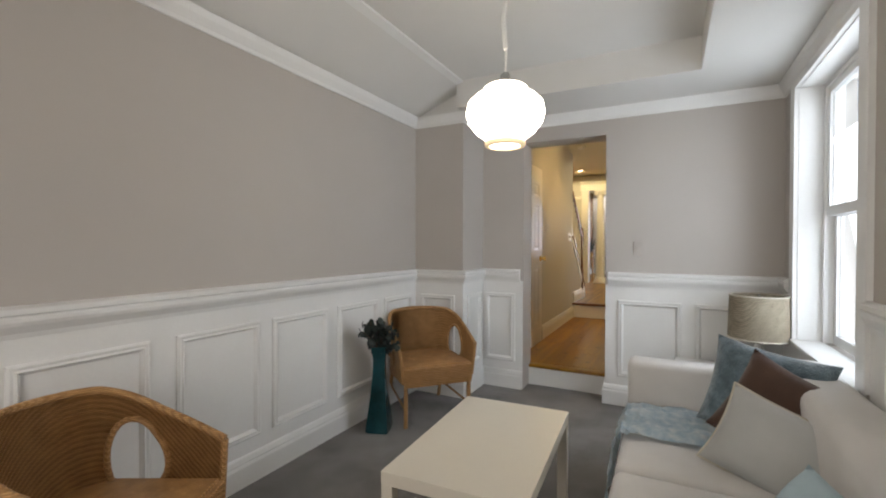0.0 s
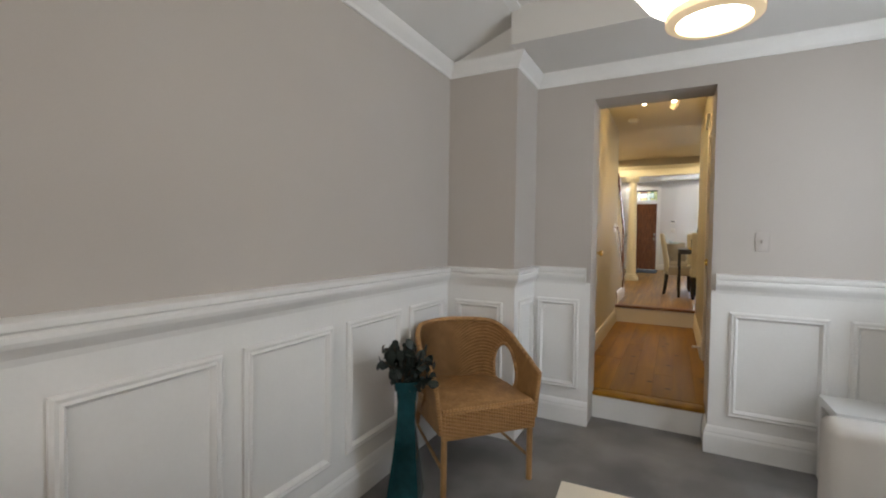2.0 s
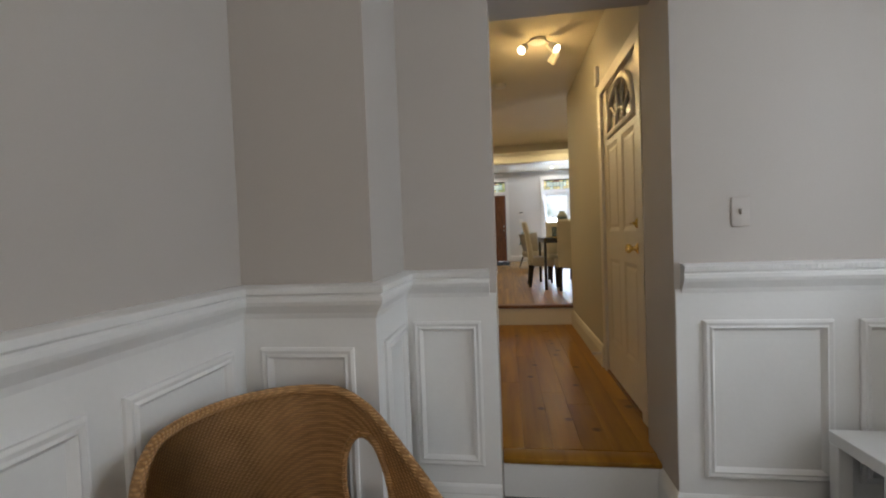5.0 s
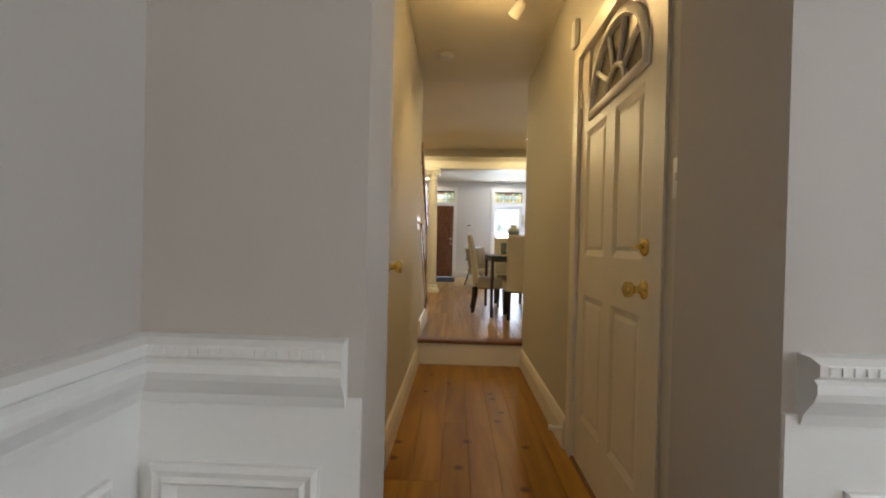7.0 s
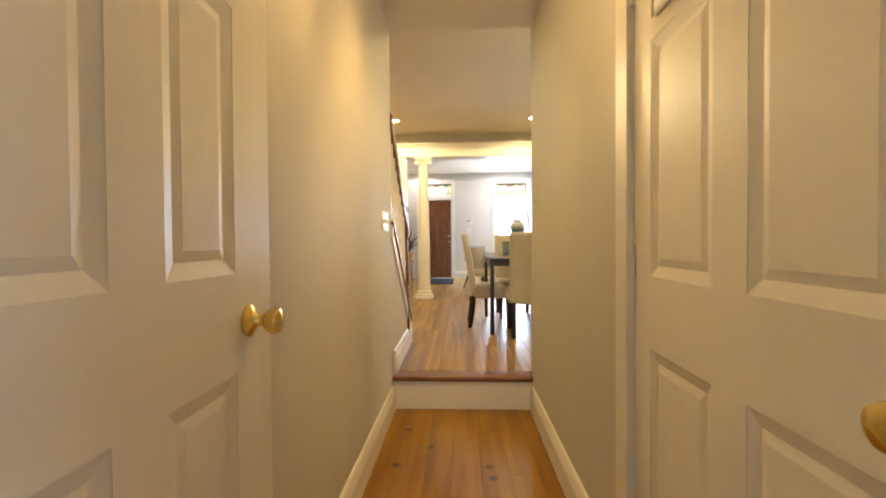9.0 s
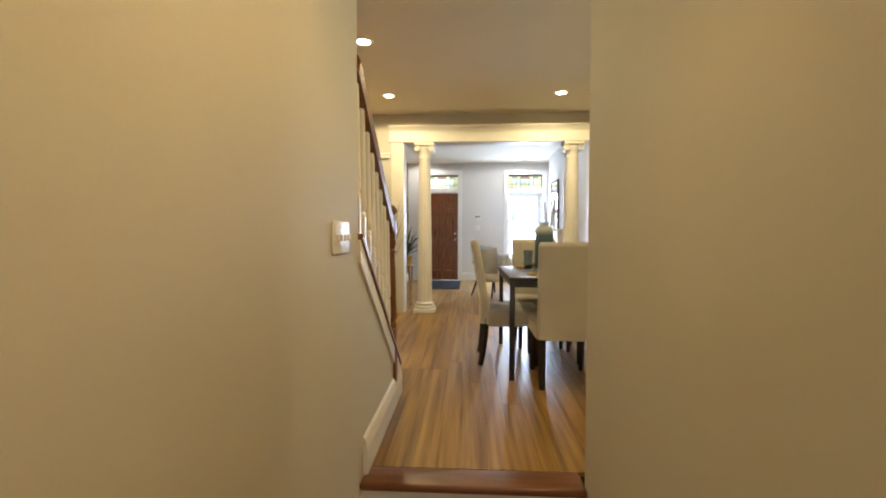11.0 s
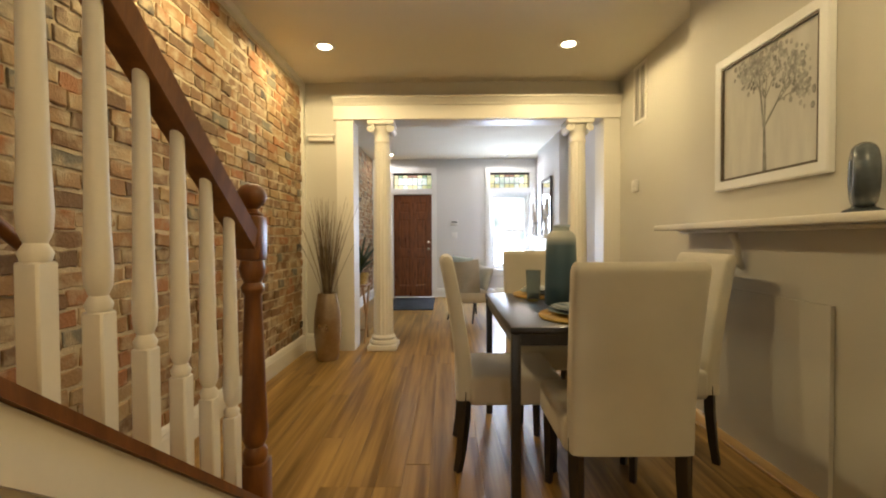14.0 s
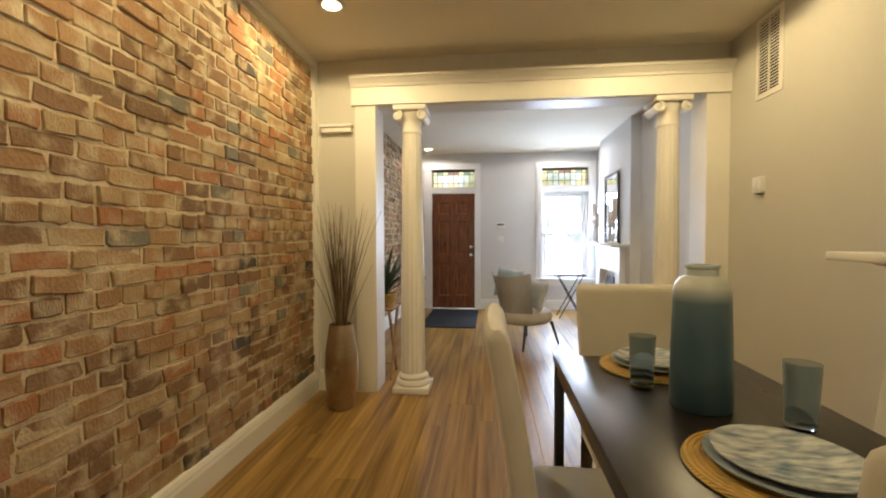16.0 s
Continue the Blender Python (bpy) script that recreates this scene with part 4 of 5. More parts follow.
for k in range(8):
    baluster(7.60 + 0.1055 * k)
prof = [(-0.026, -0.030), (0.026, -0.030), (0.030, -0.008), (0.034, 0.012), (0.022, 0.030), (0, 0.036), (-0.022, 0.030), (-0.034, 0.012), (-0.030, -0.008)]
bm = B()
rr = [[bm.verts.new((RX + px, y, rail_z(y) + pz * 1.25)) for px, pz in prof] for y in (7.552, 8.43)]
for k in range(len(prof)):
    bm.faces.new((rr[0][k], rr[0][(k + 1) % len(prof)], rr[1][(k + 1) % len(prof)], rr[1][k]))
bm.faces.new(rr[0]), bm.faces.new(rr[1][::-1])
part("handrail", bm, STAIN, stair, "honey-brown wooden handrail")
NY = 8.47
nw = part("newel_post", box(B(), RX - 0.034, RX + 0.034, NY - 0.034, NY + 0.034, 1.508, 1.636, 0.010), STAIN, stair, "turned brown newel post")
part("shaft", lathe(B(), [(0.031, 0.93), (0.034, 0.945), (0.034, 0.96), (0.025, 0.975), (0.034, 0.995), (0.036, 1.02), (0.033, 1.12), (0.027, 1.32), (0.023, 1.41), (0.031, 1.422), (0.032, 1.434), (0.024, 1.446), (0.032, 1.465), (0.036, 1.485), (0.031, 1.509)], 28, RX, NY), STAIN, nw)
part("lower_block", box(B(), RX - 0.036, RX + 0.036, NY - 0.036, NY + 0.036, DZ, 0.93, 0.006), STAIN, nw)
part("finial", lathe(B(), [(0.030, 1.635), (0.032, 1.641), (0.021, 1.648), (0.018, 1.655), (0.024, 1.662), (0.036, 1.674), (0.041, 1.690), (0.038, 1.706), (0.027, 1.720), (0.014, 1.727), (0.001, 1.729)], 28, RX, NY), STAIN, nw)
wr = thing("wall_handrail", pose(0, 0, 0), "dark wooden handrail fixed along the brick", "handrail")
part("rail", tube(B(), [(BW + 0.07, 8.72, 1.50), (BW + 0.07, 8.4, 1.755), (BW + 0.07, 6.6, 3.1)], 0.024, 12), STAIN, wr)
part("bracket", tube(B(), [(BW + 0.07, 8.5, 1.655), (BW + 0.06, 8.5, 1.60), (BW - 0.005, 8.5, 1.60)], 0.007), SHADOWGAP, wr)

# ---- sitting room things ----
pl = thing("pendant_lamp", pose(0.128, 2.0, 1.84), "white opal glass pendant lamp, lit, on cord", "pendant lamp")
part("globe", lathe(B(), [(0.088, 0.022), (0.092, 0.035), (0.135, 0.065), (0.168, 0.11), (0.178, 0.15), (0.168, 0.195), (0.135, 0.228), (0.10, 0.243), (0.098, 0.262), (0.085, 0.272), (0.02, 0.276)], 48), GLOBE, pl)
part("rim", lathe(B(), [(0.072, 0.0), (0.084, 0.0), (0.092, 0.006), (0.092, 0.022), (0.072, 0.022), (0.072, 0.0)], 48), GLOBERIM, pl, "amber-edged lower glass rim")
part("diffuser", lathe(B(), [(0.001, 0.012), (0.070, 0.012), (0.070, 0.018), (0.001, 0.018)], 32), GLOBE, pl)
part("cap", lathe(B(), [(0.022, 0.274), (0.022, 0.325), (0.010, 0.335), (0.001, 0.335)], 16), CHROME, pl)
part("cord", tube(B(), [(0, 0, 0.33), (0.003, 0, 0.42), (0, 0, 0.5)], 0.004, 6), PLASTIC, pl)
part("chain_sleeve", tube(B(), [(0, 0, 0.44), (-0.012, 0, 0.58), (0.004, 0, 0.72), (-0.006, 0.0, 0.86), (0, 0, 0.955)], 0.011, 8), WHITE, pl, "white fabric cord sleeve")
part("canopy", lathe(B(), [(0.001, 0.945), (0.05, 0.96), (0.065, 0.985), (0.065, 0.992), (0.001, 0.992)], 24), PLASTIC, pl)


def wicker_chair(m, label):
    c = thing("wicker_armchair", m, label, "armchair", "wicker armchairs")
    # local: faces +y, base at floor
    bm = B()
    nu, nv = 88, 26
    grid = []

    def top(t):
        return 0.825 - 0.025 * t ** 2 - 0.20 * max(0, abs(t) - 0.40) ** 1.25 / 0.6 ** 1.25

    def place(t, f):
        a = t * radians(128)
        z0 = 0.36
        z = z0 + f * (top(t) - z0)
        flare = 1 + 0.16 * f * math.cos(a / 2)
        x = 0.285 * math.sin(a) * (1 + 0.10 * f) if abs(a) < radians(90) else math.copysign(0.285 * (1 + 0.10 * f), t)
        y = -0.275 * math.cos(a) * flare if abs(a) < radians(90) else 0.27 * (abs(a) - radians(90)) / radians(38)
        return Vector((x, y, z))

    for i in range(nu + 1):
        t = -1 + 2 * i / nu
        grid.append([bm.verts.new(place(t, j / nv)) for j in range(nv + 1)])
    hole = lambda t, f: ((abs(t) - 0.60) / 0.155) ** 2 + ((f - 0.42) / 0.37) ** 2 < 1
    for i in range(nu):
        for j in range(nv):
            t, f = -1 + 2 * (i + 0.5) / nu, (j + 0.5) / nv
            if not hole(t, f):
                bm.faces.new((grid[i][j], grid[i + 1][j], grid[i + 1][j + 1], grid[i][j + 1]))
    bmesh.ops.solidify(bm, geom=bm.faces[:], thickness=0.016)
    loose = [v for v in bm.verts if not v.link_faces]
    bmesh.ops.delete(bm, geom=loose, context="VERTS")
    part("shell", bm, WICKER, c, "woven curved back and arms")
    for s in (-1, 1):
        loop = [place(s * (0.60 + 0.158 * math.cos(2 * math.pi * k / 28)), 0.42 + 0.380 * math.sin(2 * math.pi * k / 28)) for k in range(28)]
        part("arm_opening_binding", tube(B(), loop, 0.012, 8, True), WICKER, c)
        front = [place(s, f / 8) for f in range(9)]
        part("front_binding", tube(B(), front, 0.014, 8), WICKER, c)
    part("rim", tube(B(), [place(-1 + 2 * k / 48, 1.0) for k in range(49)], 0.016, 10), WICKER, c, "bound wicker rim")
    bm = B()
    box(bm, -0.275, 0.275, -0.25, 0.27, 0.43, 0.465, 0.014)
    part("seat", bm, WICKER, c, "woven seat")
    bm = box(B(), -0.28, 0.28, 0.262, 0.285, 0.305, 0.45, 0.006)
    ap = part("apron", bm, WICKER, c, "woven apron")
    for k in range(36):
        x = -0.272 + 0.0155 * k
        part("strand", tube(B(), [(x, 0.286, 0.308), (x, 0.286, 0.445)], 0.0055, 6), WICKER, ap)
    for s in (-1, 1):
        part("side_apron", box(B(), s * 0.285 - 0.008, s * 0.285 + 0.008, -0.1, 0.27, 0.33, 0.45, 0.004), WICKER, c)
        part("leg", tube(B(), [(s * 0.262, 0.262, 0.0), (s * 0.262, 0.262, 0.445)], 0.017, 12), CANE, c, "cane pole leg")
        part("leg", tube(B(), [(s * 0.235, -0.34, 0.0), (s * 0.225, -0.22, 0.435)], 0.016, 12), CANE, c, "splayed cane pole leg")
        part("brace", tube(B(), [(s * 0.262, 0.25, 0.13), (s * 0.23, -0.29, 0.16)], 0.009, 8), CANE, c)
    return c


wc = wicker_chair(pose(-1.0, 3.28, 0, 0, 0, -131), "tan wicker armchair with curved back, in the corner")
wc2 = copy_thing(wc, pose(-0.90, 0.87, 0, 0, 0, -62))
tagged(wc2, "tan wicker armchair with curved back, against wainscot")

# tall vase with eucalyptus
vz = thing("floor_vase", pose(-1.14, 2.80, 0, 0, 0, 20), "tall square dark teal glass floor vase", "vase")
bm = B()
rings = []
for z, w, tw in ((0, 0.084, 0), (0.015, 0.088, 0), (0.10, 0.080, 2), (0.25, 0.063, 5), (0.42, 0.049, 9), (0.52, 0.047, 12), (0.59, 0.054, 14), (0.635, 0.066, 15), (0.628, 0.056, 15), (0.55, 0.040, 13)):
    ring = []
    for k in range(24):
        a = 2 * math.pi * k / 24
        r = w / max(abs(math.cos(a)), abs(math.sin(a))) ** 0.85
        ring.append(bm.verts.new((r * math.cos(a + radians(tw)), r * math.sin(a + radians(tw)), z)))
    rings.append(ring)
for a, b in zip(rings, rings[1:]):
    for k in range(24):
        bm.faces.new((a[k], a[(k + 1) % 24], b[(k + 1) % 24], b[k]))
bm.faces.new(rings[0][::-1]), bm.faces.new(rings[-1])
part("body", bm, TEAL, vz)
eu = thing("eucalyptus_bunch", pose(-1.165, 2.785, 0.59), "bunch of dark dusty-green round-leaf stems", "plant")
rng = random.Random(4)
stems, leaves = B(), B()
for s in range(20):
    a, sp, h = rng.uniform(0, 6.28), rng.uniform(0.03, 0.21), rng.uniform(0.10, 0.29)
    pts = [Vector((sp * (f ** 1.5) * math.cos(a), sp * (f ** 1.5) * math.sin(a), -0.1 + (h + 0.1) * f - 0.10 * sp / 0.17 * f ** 3)) for f in (0, 0.35, 0.7, 1)]
    tube(stems, pts, 0.0022, 5)
    for k in range(13):
        f = 0.40 + 0.6 * k / 12
        i = min(int(f * 3), 2)
        p = pts[i].lerp(pts[i + 1], f * 3 - i) + Vector((rng.uniform(-1, 1), rng.uniform(-1, 1), rng.uniform(-1, 1))) * 0.018
        r = rng.uniform(0.016, 0.031)
        mm = Matrix.Translation(p) @ Euler((rng.uniform(0, 3), rng.uniform(0, 3), rng.uniform(0, 6))).to_matrix().to_4x4()
        vs = [leaves.verts.new(mm @ Vector((r * math.cos(2 * math.pi * q / 8), 0.8 * r * math.sin(2 * math.pi * q / 8), 0.003 * math.cos(2 * math.pi * q / 4)))) for q in range(8)]
        leaves.faces.new(vs)
part("stems", stems, TWIG, eu)
tagged(part("leaves", leaves, LEAF, eu), kind="stuff")

# coffee table
ct = thing("coffee_table", pose(0.045, 2.03, 0, 0, 0, 3.0), "low ivory lacquered rectangular coffee table", "coffee table")
part("tabletop", box(B(), -0.295, 0.295, -0.48, 0.48, 0.435, 0.49, 0.003, 1), IVORY, ct)
for sx in (-1, 1):
    for sy in (-1, 1):
        part("leg", box(B(), sx * 0.268 - 0.025, sx * 0.268 + 0.025, sy * 0.453 - 0.025, sy * 0.453 + 0.025, 0, 0.435, 0.002, 1), IVORY, ct)
# side table and lamp
st = thing("side_table", pose(1.127, 4.0, 0), "small square white side table", "side table")
part("tabletop", box(B(), -0.29, 0.29, -0.155, 0.155, 0.435, 0.485, 0.003, 1), WHITE, st)
for sx in (-1, 1):
    for sy in (-1, 1):
        part("leg", box(B(), sx * 0.263 - 0.025, sx * 0.263 + 0.025, sy * 0.128 - 0.025, sy * 0.128 + 0.025, 0, 0.435, 0.002, 1), WHITE, st)
lp = thing("table_lamp", pose(1.365, 3.93, 0.485), "table lamp with woven burlap drum shade, unlit", "lamp")
bm = lathe(B(), [(0.19, 0.245), (0.186, 0.245), (0.176, 0.56), (0.180, 0.56), (0.185, 0.40), (0.19, 0.245)], 48)
part("shade", bm, BURLAP, lp, "woven tan drum shade")
for r_, z_ in ((0.190, 0.248), (0.180, 0.555)):
    part("shade_binding", tube(B(), [(r_ * math.cos(k * math.pi / 24), r_ * math.sin(k * math.pi / 24), z_) for k in range(48)], 0.006, 6, True), LINEN, lp, "cream edge binding")
part("base", lathe(B(), [(0.07, 0), (0.07, 0.012), (0.03, 0.03), (0.045, 0.09), (0.05, 0.14), (0.02, 0.20), (0.010, 0.23), (0.010, 0.5), (0.001, 0.5)], 24), PLASTIC, lp)
part("finial", lathe(B(), [(0.003, 0.5), (0.003, 0.545), (0.010, 0.55), (0.010, 0.565), (0.001, 0.57)], 12), CHROME, lp)
part("spider", tube(B(), [(-0.178, 0, 0.535), (0, 0, 0.535), (0.178, 0, 0.535)], 0.003, 6), CHROME, lp)


# sofa
def soft_box(bm, x0, x1, y0, y1, z0, z1, r):
    box(bm, x0, x1, y0, y1, z0, z1, r, 4)
    return bm


sf = thing("sofa", pose(0.60, 1.15, 0), "white slipcovered sofa under the window", "sofa")
part("base", soft_box(B(), 0.02, 0.90, 0, 1.88, 0.05, 0.30, 0.02), SLIP, sf)
part("backrest", soft_box(B(), 0.68, 0.92, 0.0, 1.90, 0.06, 0.80, 0.06), SLIP, sf)
part("arm", soft_box(B(), -0.02, 0.86, 1.74, 1.92, 0.04, 0.715, 0.035), SLIP, sf)
part("arm", soft_box(B(), -0.02, 0.86, -0.04, 0.14, 0.04, 0.715, 0.035), SLIP, sf)
for a, b in ((0.15, 0.935), (0.945, 1.73)):
    part("seat_cushion", soft_box(B(), -0.01, 0.72, a, b, 0.29, 0.455, 0.045), SLIP, sf)
for x, y in ((0.06, 0.04), (0.06, 1.84), (0.84, 0.04), (0.84, 1.84)):
    part("foot", box(B(), x - 0.025, x + 0.025, y - 0.025, y + 0.025, 0, 0.05), BLACKW, sf)


def pillow(m, w, h, d, material, label, piping=None, name="throw_pillow"):
    t = thing(name, m, label, "pillow", "sofa cushions")
    bm = B()
    n = 18
    for side in (-1, 1):
        g = []
        for i in range(n + 1):
            row = []
            for j in range(n + 1):
                u, v = -1 + 2 * i / n, -1 + 2 * j / n
                pinch = 1 - 0.09 * (1 - u * u) * abs(v) ** 3
                pin2 = 1 - 0.09 * (1 - v * v) * abs(u) ** 3
                b = max(0.0, (1 - u ** 4) * (1 - v ** 4)) ** 0.55
                wob = 0.06 * d * noise.noise((u * 2.3 + w * 9, v * 2.3, side))
                row.append(bm.verts.new((u * w / 2 * pin2, side * (d / 2 * b + wob * b), v * h / 2 * pinch)))
            g.append(row)
        for i in range(n):
            for j in range(n):
                bm.faces.new((g[i][j], g[i + 1][j], g[i + 1][j + 1], g[i][j + 1]))
    bmesh.ops.remove_doubles(bm, verts=bm.verts, dist=1e-5)
    part("cover", bm, material, t)
    if piping:
        pts = []
        for u, v in [(-1 + k / 10, -1) for k in range(20)] + [(1, -1 + k / 10) for k in range(20)] + [(1 - k / 10, 1) for k in range(20)] + [(-1, 1 - k / 10) for k in range(20)]:
            pts.append((u * w / 2 * (1 - 0.09 * (1 - v * v)), 0, v * h / 2 * (1 - 0.09 * (1 - u * u))))
        part("piping", tube(B(), pts, 0.006, 6, True), piping, t)
    return t


pillow(pose(1.20, 2.68, 0.675, -16, 8, -24), 0.50, 0.46, 0.15, BLUEV, "slate-blue crushed velvet cushion against the sofa arm")
pillow(pose(1.22, 2.46, 0.655, -20, 22, -30), 0.42, 0.42, 0.13, BROWNV, "dark brown suede cushion on the sofa")
pillow(pose(1.19, 2.24, 0.575, -26, 13, -32), 0.50, 0.36, 0.14, GREYF, "pale grey cushion with light piping on sofa", LINEN)
pillow(pose(1.16, 1.55, 0.57, -40, 10, -60), 0.42, 0.36, 0.14, PALEBLUE, "pale blue cushion on the sofa")
# throw over the seat's front edge
bm = B()
g = []
path = [(0.62, 0.470), (0.42, 0.468), (0.22, 0.468), (0.06, 0.466), (-0.01, 0.455), (-0.035, 0.42), (-0.05, 0.34), (-0.06, 0.22), (-0.075, 0.10)]
for i in range(41):
    f = i / 40 * (len(path) - 1)
    k = min(int(f), len(path) - 2)
    x, z = [path[k][q] + (path[k + 1][q] - path[k][q]) * (f - k) for q in (0, 1)]
    row = []
    for j in range(33):
        v = j / 32
        n1 = noise.noise((i * 0.16, v * 5.0, 2.0))
        n2 = noise.noise((i * 0.5, v * 13, 7.0))
        row.append(bm.verts.new((x - (0.035 * abs(n1) + 0.008 * n2) * (z < 0.44), 1.27 + 0.46 * v + 0.03 * n1 - 0.03 * i / 40, z + (0.055 * abs(n1) + 0.018 * abs(n2)) * (z >= 0.44) + 0.004)))
    g.append(row)
for i in range(40):
    for j in range(32):
        bm.faces.new((g[i][j], g[i + 1][j], g[i + 1][j + 1], g[i][j + 1]))
bmesh.ops.solidify(bm, geom=bm.faces[:], thickness=0.012)
tw = thing("throw_blanket", pose(0.60, 1.15, 0), "rumpled pale blue knitted throw over sofa seat", "blanket")
part("cloth", bm, KNIT, tw)

# ---- dining room things ----


def dining_chair(m):
    c = thing("dining_chair", m, "cream upholstered high-back dining chair, dark legs", "dining chair", "chairs round the table")
    # local: faces +y, back at y = 0, seat towards +y
    bm = B()
    n = 44
    sec = []
    for i in range(n + 1):
        f = i / n
        z = 0.355 + f * 0.695
        lean = -0.085 * max(0, (f - 0.18) / 0.82) ** 1.3
        half = 0.222 + 0.014 * f
        th = 0.085 - 0.02 * f
        ring = []
        for k in range(28):
            a = 2 * math.pi * k / 28
            ca, sa = math.cos(a), math.sin(a)
            px = math.copysign(abs(ca) ** 0.22, ca) * half
            py = math.copysign(abs(sa) ** 0.35, sa) * th / 2
            q = max(0.0, (f - 0.955) / 0.045)
            shrink = 1 - 0.045 * q * q
            ring.append(bm.verts.new((px * shrink, py * math.sqrt(1 - 0.85 * q * q) + lean + 0.03 - 0.012 * (1 - (px / half) ** 2) * f, z)))
        sec.append(ring)
    for a, b in zip(sec, sec[1:]):
        for k in range(28):
            bm.faces.new((a[k], a[(k + 1) % 28], b[(k + 1) % 28], b[k]))
    bm.faces.new(sec[0][::-1]), bm.faces.new(sec[-1])
    part("backrest", bm, LINEN, c, "padded linen back")
    part("seat", box(B(), -0.232, 0.232, 0.05, 0.50, 0.33, 0.475, 0.028, 4), LINEN, c, "padded linen seat")
    for s in (-1, 1):
        part("leg", tube(B(), [(s * 0.195, 0.035, 0.40), (s * 0.195, 0.03, 0.26), (s * 0.195, 0.012, 0.10), (s * 0.195, -0.005, 0.0)], [0.030, 0.029, 0.025, 0.022], 4), BLACKW, c, "dark splayed rear leg")
        part("leg", tube(B(), [(s * 0.195, 0.455, 0.36), (s * 0.195, 0.46, 0.0)], [0.027, 0.018], 4), BLACKW, c, "dark tapered front leg")
    return c


dc = dining_chair(pose(0.556, 8.78, DZ))
copy_thing(dc, pose(-0.055, 9.53, DZ, 0, 0, -90))
copy_thing(dc, pose(1.235, 9.60, DZ, 0, 0, 90))
copy_thing(dc, pose(0.535, 10.36, DZ, 0, 0, 180))
dt = thing("dining_table", pose(0, 0, DZ), "dark brown-black rectangular dining table", "dining table")
TX0, TX1, TY0, TY1, TZ = 0.142, 0.868, 8.945, 10.08, 0.782
part("tabletop", box(B(), TX0, TX1, TY0, TY1, TZ - 0.028, TZ, 0.004), BLACKW, dt)
part("apron", boxes((TX0 + 0.01, TX1 - 0.01, TY0 + 0.01, TY0 + 0.032, TZ - 0.075, TZ - 0.028), (TX0 + 0.01, TX1 - 0.01, TY1 - 0.032, TY1 - 0.01, TZ - 0.075, TZ - 0.028),
                    (TX0 + 0.01, TX0 + 0.032, TY0 + 0.032, TY1 - 0.032, TZ - 0.075, TZ - 0.028), (TX1 - 0.032, TX1 - 0.01, TY0 + 0.032, TY1 - 0.032, TZ - 0.075, TZ - 0.028)), BLACKW, dt)
for x in (TX0 + 0.004, TX1 - 0.042):
    for y in (TY0 + 0.004, TY1 - 0.042):
        part("leg", box(B(), x, x + 0.038, y, y + 0.038, 0, TZ - 0.029, 0.004), BLACKW, dt)
TT = DZ + TZ


def place_setting(x, y):
    c = thing("charger_plate", pose(x, y, TT), "round woven straw charger on the table", "placemat", "place settings")
    part("woven_disc", lathe(B(), [(0.001, 0), (0.195, 0), (0.20, 0.006), (0.19, 0.013), (0.001, 0.010)], 48), STRAW, c)
    for r in (0.10, 0.113, 0.126, 0.139, 0.152, 0.165, 0.178, 0.191):
        part("coil", tube(B(), [(r * math.cos(k * math.pi / 24), r * math.sin(k * math.pi / 24), 0.010) for k in range(48)], 0.0065, 6, True), STRAW, c)
    for n, (r, z, mt, lb) in enumerate(((0.156, 0.018, CHINA, "blue-grey dinner plate under another plate"), (0.142, 0.032, PLATE, "blue and white patterned plate on a charger"))):
        p = thing("dinner_plate", pose(x, y, TT + z), lb, "plate", "place settings")
        part("dish", lathe(B(), [(0.001, 0), (r * 0.62, 0), (r * 0.72, 0.005), (r, 0.014), (r, 0.017), (r * 0.72, 0.009), (r * 0.6, 0.005), (0.001, 0.005)], 48), mt, p)
    return c


def tumbler(x, y):
    t = thing("tumbler", pose(x, y, TT), "tall smoky blue glass tumbler", "glass", "tumblers")
    part("glass", lathe(B(), [(0.001, 0.0), (0.034, 0.0), (0.036, 0.004), (0.043, 0.175), (0.0405, 0.175), (0.034, 0.016), (0.001, 0.014)], 32), SMOKE, t)


for x, y in ((0.50, 9.165), (0.50, 9.92)):
    place_setting(x, y)
tumbler(0.381, 9.70), tumbler(0.69, 9.415)
bv = thing("bottle_vase", pose(0.497, 9.545, TT), "large blue glass bottle with white frosted shoulder", "vase")
part("body", lathe(B(), [(0.001, 0), (0.078, 0), (0.084, 0.008), (0.083, 0.12), (0.078, 0.30), (0.077, 0.345), (0.072, 0.368), (0.060, 0.385), (0.044, 0.392)], 40), FADED, bv, "blue glass fading to frosted shoulder")
part("neck", lathe(B(), [(0.044, 0.390), (0.042, 0.412), (0.048, 0.416), (0.048, 0.424), (0.039, 0.424), (0.037, 0.395)], 40), FROST, bv, "frosted pale neck")

# mantel and hearth
mt = thing("mantelpiece", pose(0, 0, 0), "beige painted fireplace mantel with white shelf", "mantelpiece")
part("shelf", box(B(), 1.315, 1.507, 8.62, 10.24, 1.62, 1.655, 0.006), CREAM, mt, "white shelf")
part("bed_mould", box(B(), 1.44, 1.507, 8.70, 10.16, 1.60, 1.619, 0.008), CREAM, mt)
bm = tube(B(), [(1.50, 9.61, 1.40), (1.480, 9.61, 1.425), (1.475, 9.61, 1.47), (1.468, 9.61, 1.53), (1.45, 9.61, 1.575), (1.44, 9.61, 1.60)], [0.012, 0.022, 0.018, 0.018, 0.024, 0.026], 10)
part("bracket", bm, BEIGE, mt, "small painted scroll bracket")
part("firebreast", boxes((1.488, 1.507, 9.05, 9.80, DZ, 1.28)), BEIGE, mt, "bricked-up painted hearth panel")
